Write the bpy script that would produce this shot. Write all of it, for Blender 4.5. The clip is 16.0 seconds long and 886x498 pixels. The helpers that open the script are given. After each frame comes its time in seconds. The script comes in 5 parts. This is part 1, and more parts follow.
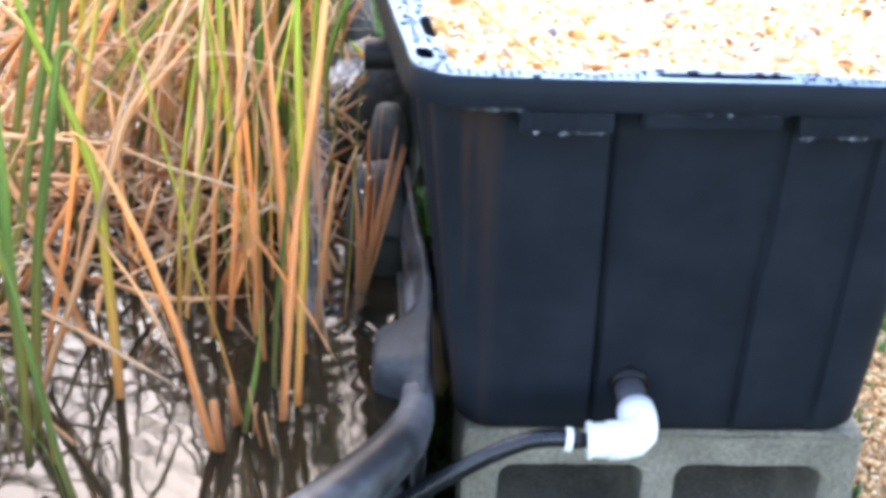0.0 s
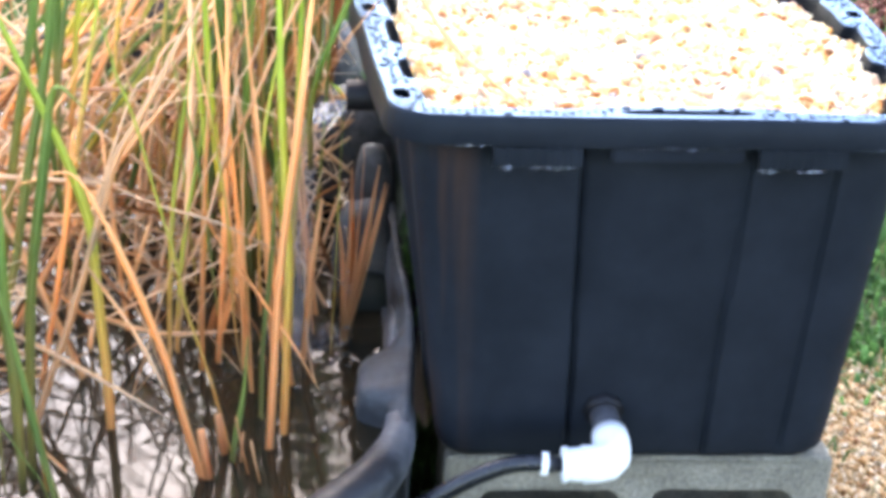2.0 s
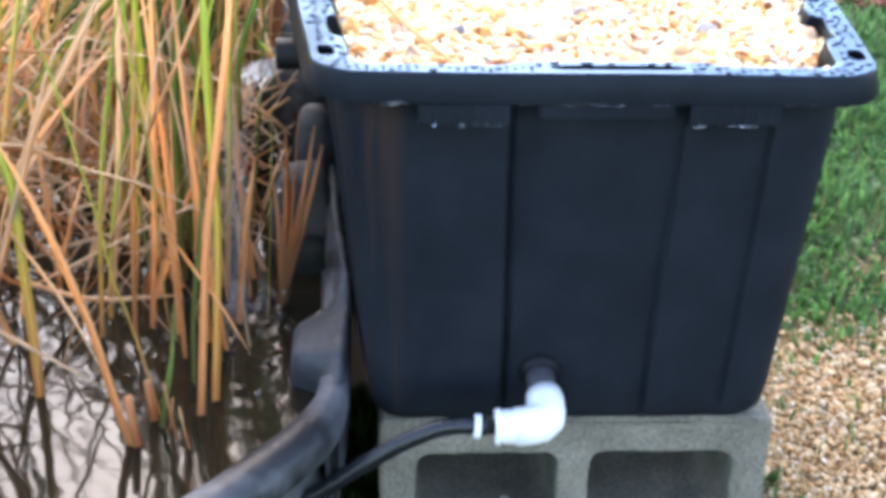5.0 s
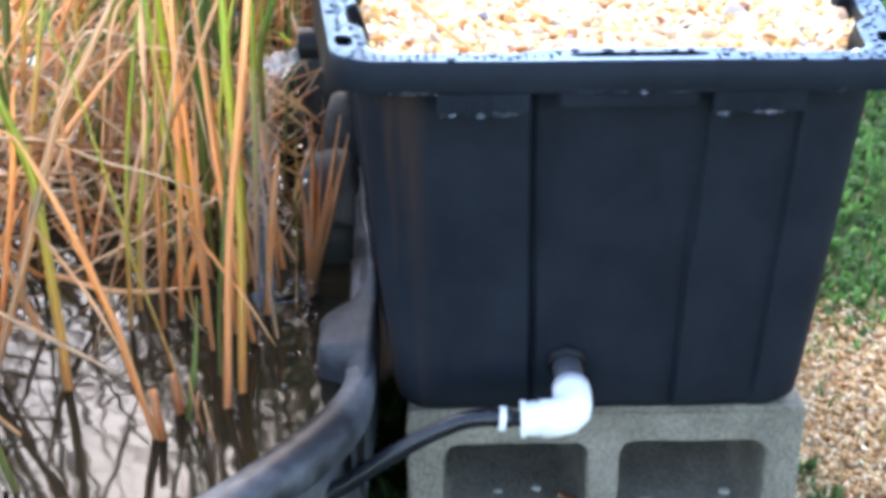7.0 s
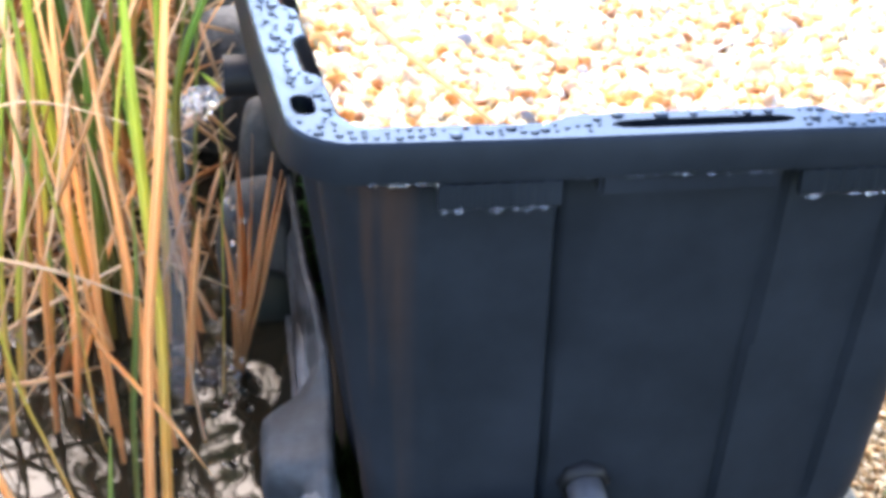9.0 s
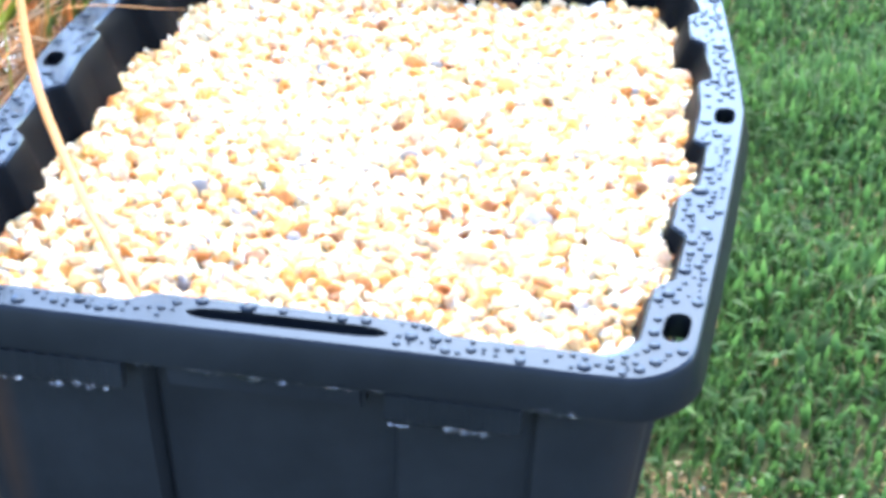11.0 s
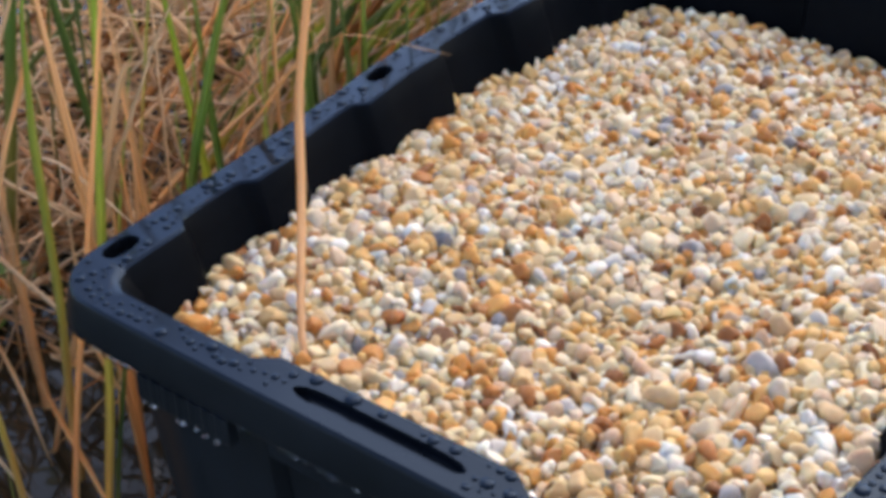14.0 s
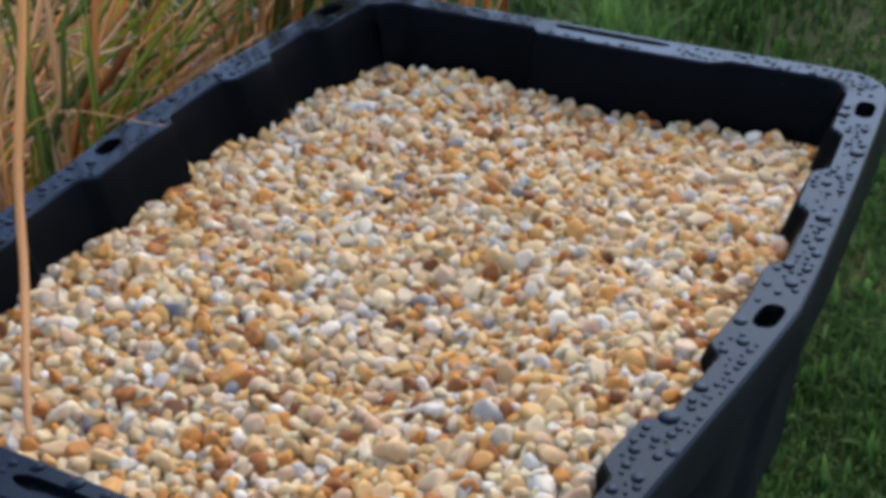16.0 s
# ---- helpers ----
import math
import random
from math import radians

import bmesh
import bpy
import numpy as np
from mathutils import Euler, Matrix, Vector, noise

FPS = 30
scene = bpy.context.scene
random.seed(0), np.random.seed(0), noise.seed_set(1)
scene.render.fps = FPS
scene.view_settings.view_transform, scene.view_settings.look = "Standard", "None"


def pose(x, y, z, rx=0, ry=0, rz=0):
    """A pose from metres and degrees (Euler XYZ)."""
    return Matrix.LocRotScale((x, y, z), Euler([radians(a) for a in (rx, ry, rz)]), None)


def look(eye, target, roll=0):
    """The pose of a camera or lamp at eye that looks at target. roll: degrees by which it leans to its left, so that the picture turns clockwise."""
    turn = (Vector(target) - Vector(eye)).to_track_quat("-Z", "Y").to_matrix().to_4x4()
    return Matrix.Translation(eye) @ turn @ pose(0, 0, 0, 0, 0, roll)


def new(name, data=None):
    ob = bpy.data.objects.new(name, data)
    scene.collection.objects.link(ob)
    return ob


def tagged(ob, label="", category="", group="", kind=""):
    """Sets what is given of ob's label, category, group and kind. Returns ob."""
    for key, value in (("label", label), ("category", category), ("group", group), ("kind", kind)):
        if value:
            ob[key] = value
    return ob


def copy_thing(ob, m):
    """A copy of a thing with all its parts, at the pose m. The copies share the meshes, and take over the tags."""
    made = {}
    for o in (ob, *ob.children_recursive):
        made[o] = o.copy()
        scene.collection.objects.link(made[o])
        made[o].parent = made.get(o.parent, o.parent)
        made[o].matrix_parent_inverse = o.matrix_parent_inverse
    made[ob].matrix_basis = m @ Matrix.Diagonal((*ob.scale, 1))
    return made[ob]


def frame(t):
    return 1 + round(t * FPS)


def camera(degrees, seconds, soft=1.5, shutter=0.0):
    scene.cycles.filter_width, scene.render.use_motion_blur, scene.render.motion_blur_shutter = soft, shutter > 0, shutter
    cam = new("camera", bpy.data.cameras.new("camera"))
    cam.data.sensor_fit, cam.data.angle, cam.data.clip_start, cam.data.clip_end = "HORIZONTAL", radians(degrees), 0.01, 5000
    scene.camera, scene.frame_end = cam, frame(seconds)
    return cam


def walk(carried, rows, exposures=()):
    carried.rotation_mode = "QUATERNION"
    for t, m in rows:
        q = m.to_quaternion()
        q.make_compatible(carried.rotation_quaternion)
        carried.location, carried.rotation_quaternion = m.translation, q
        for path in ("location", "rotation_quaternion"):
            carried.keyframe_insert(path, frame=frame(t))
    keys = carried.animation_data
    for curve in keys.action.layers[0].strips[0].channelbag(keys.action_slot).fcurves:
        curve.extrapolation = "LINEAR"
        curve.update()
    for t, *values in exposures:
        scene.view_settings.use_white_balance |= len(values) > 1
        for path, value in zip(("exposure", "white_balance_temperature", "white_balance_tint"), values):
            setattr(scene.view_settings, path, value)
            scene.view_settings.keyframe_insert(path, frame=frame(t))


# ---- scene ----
cam = camera(35.5, 16.0, soft=4.4)
PATH = [
    (0, (-0.267, -1.099, 0.973), (-0.191, 0.675, 0.052), 2.1),
    (0.5, (-0.238, -1.129, 0.99), (-0.195, 0.669, 0.115), 0.6),
    (1, (-0.249, -1.142, 0.98), (-0.183, 0.669, 0.134), 1.2),
    (1.5, (-0.256, -1.143, 0.981), (-0.172, 0.659, 0.118), 1.4),
    (2, (-0.249, -1.151, 0.984), (-0.173, 0.653, 0.124), 1.6),
    (2.5, (-0.233, -1.151, 0.983), (-0.154, 0.641, 0.099), 1.7),
    (3, (-0.228, -1.151, 0.984), (-0.149, 0.638, 0.095), 1.6),
    (3.5, (-0.219, -1.157, 0.972), (-0.142, 0.637, 0.092), 1.6),
    (4, (-0.207, -1.149, 0.968), (-0.123, 0.642, 0.083), 1.6),
    (6.3, (-0.193, -1.128, 0.974), (-0.077, 0.644, 0.055), 1.2),
    (6.5, (-0.179, -1.134, 0.971), (-0.092, 0.649, 0.068), 0.9),
    (7, (-0.169, -1.117, 0.975), (-0.146, 0.652, 0.042), -0.4),
    (7.5, (-0.192, -1.056, 0.965), (-0.161, 0.672, -0.041), -0.5),
    (8, (-0.208, -0.921, 0.983), (-0.141, 0.798, -0.037), 0.7),
    (8.5, (-0.281, -0.801, 0.994), (-0.067, 0.898, -0.038), 1.6),
    (9, (-0.257, -0.756, 0.983), (-0.028, 0.902, -0.112), 1.6),
    (9.5, (-0.119, -0.741, 1.05), (-0.093, 0.942, -0.03), -1.2),
    (9.8, (0.0, -0.74, 1.039), (-0.075, 0.979, 0.02), 0.8),
    (10, (0.07, -0.739, 1.021), (-0.053, 0.977, 0.002), 1.5),
    (10.2, (0.11, -0.731, 1.017), (-0.037, 0.98, -0.008), 1.6),
    (12.3, (0.354, -0.443, 1.034), (-0.341, 1.118, -0.006), 0.4),
    (12.5, (0.377, -0.427, 1.035), (-0.391, 1.088, -0.02), 0.5),
    (13, (0.407, -0.405, 1.037), (-0.538, 0.989, -0.042), -1.4),
    (13.5, (0.413, -0.405, 1.035), (-0.627, 0.915, -0.05), -2.7),
    (14, (0.416, -0.404, 1.043), (-0.677, 0.882, -0.031), -3.2),
    (14.5, (0.43, -0.397, 1.048), (-0.621, 0.94, -0.004), -2.4),
    (15, (0.444, -0.388, 1.052), (-0.529, 1.017, 0.012), -2.2),
    (15.5, (0.453, -0.38, 1.051), (-0.449, 1.079, 0.023), -2.0),
    (16, (0.456, -0.381, 1.051), (-0.416, 1.102, 0.031), -1.9),
]
EXPOSURES = [(0.0, 3.26, 7400, 18), (3.0, 3.35, 7400, 18), (3.5, 3.36, 7400, 18), (4.0, 2.97, 7350, 17), (6.5, 3.04, 7150, 16), (7.5, 3.06, 7100, 15), (8.0, 3.10, 7250, 16), (8.5, 3.42, 7450, 17), (9.2, 3.42, 7450, 17),
             (9.5, 4.40, 7650, 16), (9.8, 4.98, 8050, 19), (10.2, 5.03, 8050, 19), (11.2, 2.73, 7000, 12), (12.3, 1.08, 8100, 18), (13.0, 1.09, 8000, 18), (14.0, 1.48, 7750, 17), (14.5, 1.48, 7850, 17), (15.0, 1.31, 7900, 18), (15.5, 1.22, 7850, 17), (16.0, 1.14, 7800, 16)]
walk(cam, [(t, look(e, g, r)) for t, e, g, r in PATH], EXPOSURES)

# ---- light: a bright overcast sky with a soft sun ----
world = bpy.data.worlds.new("sky")
scene.world = world
world.use_nodes = True
wn = world.node_tree.nodes
sky = wn.new("ShaderNodeTexSky")
sky.sky_type = "NISHITA"
sky.sun_disc = False
sky.sun_elevation = radians(46)
sky.sun_rotation = radians(-6.6)
sky.air_density, sky.dust_density, sky.ozone_density = 1.0, 1.2, 2.6
world.node_tree.links.new(sky.outputs[0], wn["Background"].inputs[0])
wn["Background"].inputs[1].default_value = 0.15
sun = bpy.data.lights.new("sun", "SUN")
sun.energy, sun.angle, sun.color = 0.5, radians(66), (1.0, 0.98, 0.95)
sun_ob = new("sun", sun)
sun_ob.matrix_world = look((-0.16, 1.38, 1.44), (0, 0, 0))


# ---- materials ----
def node(tree, kind, **values):
    n = tree.nodes.new(kind)
    for key, value in values.items():
        if key in n.inputs:
            n.inputs[key].default_value = value
    return n


def ramp(tree, stops, constant=False):
    r = tree.nodes.new("ShaderNodeValToRGB")
    r.color_ramp.interpolation = "CONSTANT" if constant else "LINEAR"
    els = r.color_ramp.elements
    while len(els) < len(stops):
        els.new(0.5)
    for el, (pos, col) in zip(els, stops):
        el.position, el.color = pos, (*col, 1)
    return r


def surface(name, roughness=0.6, metallic=0.0, ior=1.45):
    m = bpy.data.materials.new(name)
    m.use_nodes = True
    b = m.node_tree.nodes["Principled BSDF"]
    b.inputs["Roughness"].default_value = roughness
    b.inputs["Metallic"].default_value = metallic
    b.inputs["IOR"].default_value = ior
    return m, m.node_tree, b


def bump(tree, b, height, strength, distance):
    n = node(tree, "ShaderNodeBump", Strength=strength, Distance=distance)
    tree.links.new(height, n.inputs["Height"])
    tree.links.new(n.outputs[0], b.inputs["Normal"])


def noisy(name, dark, light, scale, roughness=0.7, fine=0.0, depth=0.001, strength=0.4, fine_scale=400, spread=0.5, rough_var=0.1):
    """A mottled surface: large patches between two colours, fine grain and relief, uneven gloss."""
    m, t, b = surface(name, roughness)
    co = t.nodes.new("ShaderNodeTexCoord")
    big = node(t, "ShaderNodeTexNoise", Scale=scale, Detail=6.0, Roughness=0.6)
    small = node(t, "ShaderNodeTexNoise", Scale=fine_scale, Detail=3.0)
    for n in (big, small):
        t.links.new(co.outputs["Object"], n.inputs["Vector"])
    r = ramp(t, [(0.5 - spread / 2, dark), (0.5 + spread / 2, light)])
    t.links.new(big.outputs["Fac"], r.inputs[0])
    mix = t.nodes.new("ShaderNodeMix")
    mix.data_type, mix.blend_type = "RGBA", "OVERLAY"
    mix.inputs[0].default_value = fine
    t.links.new(r.outputs[0], mix.inputs[6])
    t.links.new(small.outputs["Fac"], mix.inputs[7])
    t.links.new(mix.outputs[2], b.inputs["Base Color"])
    mr = node(t, "ShaderNodeMapRange")
    mr.inputs["To Min"].default_value, mr.inputs["To Max"].default_value = roughness - rough_var, roughness + rough_var
    t.links.new(big.outputs["Fac"], mr.inputs["Value"])
    t.links.new(mr.outputs[0], b.inputs["Roughness"])
    bump(t, b, small.outputs["Fac"], strength, depth)
    return m


def plastic_material(name, gloss_low, gloss_high, level, stained, shade=1.0):
    """Black moulded polyethylene, faintly scuffed, with rusty run-off streaks at one corner."""
    m, t, b = surface(name, 0.42)
    b.inputs["Specular IOR Level"].default_value = level
    co = t.nodes.new("ShaderNodeTexCoord")
    grain = node(t, "ShaderNodeTexNoise", Scale=900.0, Detail=2.0)
    patch = node(t, "ShaderNodeTexNoise", Scale=14.0, Detail=5.0, Roughness=0.65)
    for n in (grain, patch):
        t.links.new(co.outputs["Object"], n.inputs["Vector"])
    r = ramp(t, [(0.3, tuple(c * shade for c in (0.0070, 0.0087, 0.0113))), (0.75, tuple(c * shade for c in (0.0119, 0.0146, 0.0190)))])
    t.links.new(patch.outputs["Fac"], r.inputs[0])
    # streaks run down: stretched noise, limited to the corner by its own x
    mp = node(t, "ShaderNodeMapping")
    mp.inputs["Scale"].default_value = (42, 42, 1.3)
    t.links.new(co.outputs["Object"], mp.inputs["Vector"])
    streak = node(t, "ShaderNodeTexNoise", Scale=1.0, Detail=3.0)
    t.links.new(mp.outputs[0], streak.inputs["Vector"])
    sr = ramp(t, [(0.42, (0, 0, 0)), (0.7, (1, 1, 1))])
    t.links.new(streak.outputs["Fac"], sr.inputs[0])
    sep = t.nodes.new("ShaderNodeSeparateXYZ")
    t.links.new(co.outputs["Object"], sep.inputs[0])
    where = node(t, "ShaderNodeMapRange")
    where.inputs["From Min"].default_value, where.inputs["From Max"].default_value = -0.165, -0.195
    t.links.new(sep.outputs["X"], where.inputs["Value"])
    where.inputs["To Max"].default_value = stained
    close = node(t, "ShaderNodeMapRange")
    close.inputs["From Min"].default_value, close.inputs["From Max"].default_value = 0.13, 0.06
    t.links.new(sep.outputs["Y"], close.inputs["Value"])
    below = node(t, "ShaderNodeMapRange")
    below.inputs["From Min"].default_value, below.inputs["From Max"].default_value = 0.542, 0.525
    t.links.new(sep.outputs["Z"], below.inputs["Value"])
    near = node(t, "ShaderNodeMath")
    near.operation = "MULTIPLY"
    t.links.new(below.outputs[0], near.inputs[0])
    t.links.new(close.outputs[0], near.inputs[1])
    corner = node(t, "ShaderNodeMath")
    corner.operation = "MULTIPLY"
    t.links.new(where.outputs[0], corner.inputs[0])
    t.links.new(near.outputs[0], corner.inputs[1])
    mul = node(t, "ShaderNodeMath")
    mul.operation = "MULTIPLY"
    t.links.new(sr.outputs[0], mul.inputs[0])
    t.links.new(corner.outputs[0], mul.inputs[1])
    mix = t.nodes.new("ShaderNodeMix")
    mix.data_type = "RGBA"
    t.links.new(mul.outputs[0], mix.inputs[0])
    t.links.new(r.outputs[0], mix.inputs[6])
    mix.inputs[7].default_value = (0.048, 0.026, 0.017, 1)
    t.links.new(mix.outputs[2], b.inputs["Base Color"])
    mr = node(t, "ShaderNodeMapRange")
    mr.inputs["To Min"].default_value, mr.inputs["To Max"].default_value = gloss_low, gloss_high
    t.links.new(patch.outputs["Fac"], mr.inputs["Value"])
    t.links.new(mr.outputs[0], b.inputs["Roughness"])
    bump(t, b, grain.outputs["Fac"], 0.15, 0.0005)
    return m


def wet_film(m):
    """A thin film of water over the plastic: a gloss that grows towards grazing views, tinted with the sky's blue."""
    t = m.node_tree
    b, out = t.nodes["Principled BSDF"], t.nodes["Material Output"]
    gloss = node(t, "ShaderNodeBsdfGlossy")
    # blue of the mirrored sky is put into the gloss colour
    gloss.inputs["Color"].default_value = (0.48, 0.70, 1.0, 1)
    gloss.inputs["Roughness"].default_value = b.inputs["Roughness"].default_value
    for link in list(b.inputs["Roughness"].links):
        t.links.new(link.from_socket, gloss.inputs["Roughness"])
    fres = node(t, "ShaderNodeFresnel", IOR=1.33)
    both = node(t, "ShaderNodeMixShader")
    t.links.new(fres.outputs[0], both.inputs[0])
    t.links.new(b.outputs[0], both.inputs[1])
    t.links.new(gloss.outputs[0], both.inputs[2])
    t.links.new(both.outputs[0], out.inputs["Surface"])
    return m


def pebble_material(name, stops, roughness=0.38, clear=0.0):
    """Pebbles: one colour per stone, mottled inside each."""
    m, t, b = surface(name, roughness)
    b.inputs["Specular IOR Level"].default_value = 0.18
    b.inputs["Subsurface Weight"].default_value = clear
    b.inputs["Subsurface Radius"].default_value = (1.0, 0.75, 0.5)
    b.inputs["Subsurface Scale"].default_value = 0.006
    geo = t.nodes.new("ShaderNodeNewGeometry")
    r = ramp(t, stops)
    t.links.new(geo.outputs["Random Per Island"], r.inputs[0])
    co = t.nodes.new("ShaderNodeTexCoord")
    n = node(t, "ShaderNodeTexNoise", Scale=260.0, Detail=4.0)
    t.links.new(co.outputs["Object"], n.inputs["Vector"])
    mr = node(t, "ShaderNodeMapRange")
    mr.inputs["To Min"].default_value, mr.inputs["To Max"].default_value = 0.78, 1.22
    t.links.new(n.outputs["Fac"], mr.inputs["Value"])
    mix = t.nodes.new("ShaderNodeMix")
    mix.data_type, mix.blend_type = "RGBA", "MULTIPLY"
    mix.inputs[0].default_value = 1.0
    t.links.new(r.outputs[0], mix.inputs[6])
    t.links.new(mr.outputs[0], mix.inputs[7])
    t.links.new(mix.outputs[2], b.inputs["Base Color"])
    bump(t, b, n.outputs["Fac"], 0.25, 0.001)
    return m


def leaf_material(name, low, mid, high, var=0.35):
    """Reed blades: colour runs along the blade (UV), fibres along it, each blade a little lighter or darker."""
    m, t, b = surface(name, 0.5)
    uv = t.nodes.new("ShaderNodeUVMap")
    sep = t.nodes.new("ShaderNodeSeparateXYZ")
    t.links.new(uv.outputs[0], sep.inputs[0])
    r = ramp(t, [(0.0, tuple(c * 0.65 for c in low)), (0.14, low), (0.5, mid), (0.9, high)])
    n = node(t, "ShaderNodeTexNoise", Scale=1.0, Detail=4.0)
    mp = node(t, "ShaderNodeMapping")
    mp.inputs["Scale"].default_value = (9, 14, 1)
    t.links.new(uv.outputs[0], mp.inputs["Vector"])
    t.links.new(mp.outputs[0], n.inputs["Vector"])
    wob = node(t, "ShaderNodeMath")
    wob.operation = "MULTIPLY_ADD"
    wob.inputs[1].default_value = 0.3
    t.links.new(n.outputs["Fac"], wob.inputs[0])
    off = node(t, "ShaderNodeMath")
    off.operation = "SUBTRACT"
    off.inputs[1].default_value = 0.15
    t.links.new(sep.outputs["Y"], off.inputs[0])
    t.links.new(off.outputs[0], wob.inputs[2])
    t.links.new(wob.outputs[0], r.inputs[0])
    info = t.nodes.new("ShaderNodeObjectInfo")
    geo = t.nodes.new("ShaderNodeNewGeometry")
    add = node(t, "ShaderNodeMath")
    add.operation = "ADD"
    t.links.new(info.outputs["Random"], add.inputs[0])
    t.links.new(geo.outputs["Random Per Island"], add.inputs[1])
    mr = node(t, "ShaderNodeMapRange")
    mr.inputs["From Max"].default_value = 2.0
    mr.inputs["To Min"].default_value, mr.inputs["To Max"].default_value = 1 - var, 1 + var
    t.links.new(add.outputs[0], mr.inputs["Value"])
    mix = t.nodes.new("ShaderNodeMix")
    mix.data_type, mix.blend_type = "RGBA", "MULTIPLY"
    mix.inputs[0].default_value = 1.0
    t.links.new(r.outputs[0], mix.inputs[6])
    t.links.new(mr.outputs[0], mix.inputs[7])
    t.links.new(mix.outputs[2], b.inputs["Base Color"])
    fib = node(t, "ShaderNodeTexWave", Scale=5.0, Distortion=1.5)
    t.links.new(uv.outputs[0], fib.inputs["Vector"])
    bump(t, b, fib.outputs["Fac"], 0.25, 0.0006)
    glow = node(t, "ShaderNodeBsdfTranslucent")
    t.links.new(mix.outputs[2], glow.inputs["Color"])
    both = node(t, "ShaderNodeMixShader")
    both.inputs[0].default_value = 0.6
    t.links.new(b.outputs[0], both.inputs[1])
    t.links.new(glow.outputs[0], both.inputs[2])
    t.links.new(both.outputs[0], t.nodes["Material Output"].inputs["Surface"])
    return m


PLASTIC = plastic_material("scuffed_black_plastic", 0.5, 0.66, 0.055, 1.0, 1.32)
# same plastic for the inner walls, their shade put into a darker colour
SHADED_PLASTIC = plastic_material("shaded_black_plastic", 0.3, 0.5, 0.02, 0.0, 0.4)
WET_PLASTIC = wet_film(plastic_material("wet_black_plastic", 0.08, 0.22, 0.0, 0.0, 0.7))
DAMP_PLASTIC = plastic_material("damp_black_plastic", 0.34, 0.5, 0.12, 0.0, 1.1)
# specular tint adds sky blue to the reflection
DAMP_PLASTIC.node_tree.nodes["Principled BSDF"].inputs["Specular Tint"].default_value = (0.72, 0.86, 1.0, 1)
PLASTIC_SMOOTH = noisy("black_pipe_plastic", (0.004, 0.004, 0.005), (0.009, 0.009, 0.011), 30, 0.5)
PLASTIC_SMOOTH.node_tree.nodes["Principled BSDF"].inputs["Specular IOR Level"].default_value = 0.25
GREY_PIPE = noisy("grey_pipe", (0.03, 0.03, 0.034), (0.05, 0.05, 0.056), 40, 0.4)
WHITE_PVC = noisy("white_pvc", (0.74, 0.75, 0.74), (0.82, 0.82, 0.80), 20, 0.35, spread=0.8)
HOSE = noisy("black_hose", (0.005, 0.006, 0.008), (0.014, 0.015, 0.018), 60, 0.22)
LINER = noisy("pond_liner", (0.012, 0.013, 0.015), (0.105, 0.110, 0.118), 7, 0.5, fine=0.4, strength=0.5, depth=0.003, fine_scale=70, spread=0.2, rough_var=0.2)
DRY_LINER = noisy("dusty_liner", (0.010, 0.012, 0.014), (0.050, 0.054, 0.060), 26, 0.65, fine=0.5, strength=0.5, depth=0.003, fine_scale=90, spread=0.4)
ROCK = noisy("pale_rock", (0.020, 0.021, 0.020), (0.085, 0.083, 0.078), 30, 0.75, fine=0.5, strength=0.6, depth=0.003, fine_scale=140)
CONCRETE = noisy("concrete", (0.10, 0.088, 0.064), (0.25, 0.225, 0.175), 14, 0.92, fine=0.7, depth=0.004, strength=0.9, fine_scale=210, spread=0.55)
STONE = noisy("grey_stone", (0.022, 0.021, 0.019), (0.085, 0.082, 0.075), 22, 0.62, fine=0.6, depth=0.006, strength=0.8, fine_scale=70, spread=0.3)
CHIP_STONE = noisy("pale_chip", (0.4, 0.36, 0.28), (0.6, 0.55, 0.46), 60, 0.7)
ALGAE = noisy("algae", (0.003, 0.004, 0.002), (0.009, 0.012, 0.004), 30, 0.8)
GRAVEL = pebble_material("pea_gravel", [
    (0.0, (0.20, 0.085, 0.04)), (0.05, (0.42, 0.17, 0.06)), (0.14, (0.64, 0.30, 0.085)), (0.27, (0.68, 0.43, 0.18)), (0.40, (0.56, 0.39, 0.22)), (0.52, (0.74, 0.56, 0.32)), (0.64, (0.80, 0.65, 0.43)),
    (0.75, (0.60, 0.40, 0.26)), (0.86, (0.74, 0.62, 0.45)), (0.95, (0.83, 0.77, 0.67)), (0.98, (0.50, 0.46, 0.42)), (0.993, (0.34, 0.32, 0.31)), (1.0, (0.13, 0.13, 0.15))], 0.4, 0.75)
GRAVEL_BED = noisy("gravel_bed", (0.3, 0.18, 0.08), (0.5, 0.34, 0.17), 120, 0.8, fine=0.5)
CHIPS = pebble_material("ground_pebbles", [
    (0.0, (0.18, 0.08, 0.036)), (0.15, (0.38, 0.21, 0.085)), (0.5, (0.50, 0.34, 0.175)), (0.85, (0.56, 0.43, 0.27)), (1.0, (0.62, 0.54, 0.42))], 0.6)
MULCH = pebble_material("bark_mulch", [(0.0, (0.09, 0.03, 0.02)), (0.5, (0.19, 0.07, 0.045)), (1.0, (0.30, 0.13, 0.08))], 0.8)
SOIL = noisy("bare_soil", (0.07, 0.06, 0.03), (0.24, 0.17, 0.09), 6, 0.95, fine=0.6, depth=0.006, fine_scale=140)
LAWN_SOIL = noisy("lawn_earth", (0.035, 0.042, 0.015), (0.10, 0.10, 0.04), 5, 0.95, fine=0.6, depth=0.006, fine_scale=140)
MUD = noisy("pond_mud", (0.008, 0.007, 0.005), (0.025, 0.02, 0.013), 8, 0.6)
REED_DRY = leaf_material("dry_reed", (0.74, 0.40, 0.17), (0.88, 0.53, 0.25), (0.88, 0.60, 0.34))
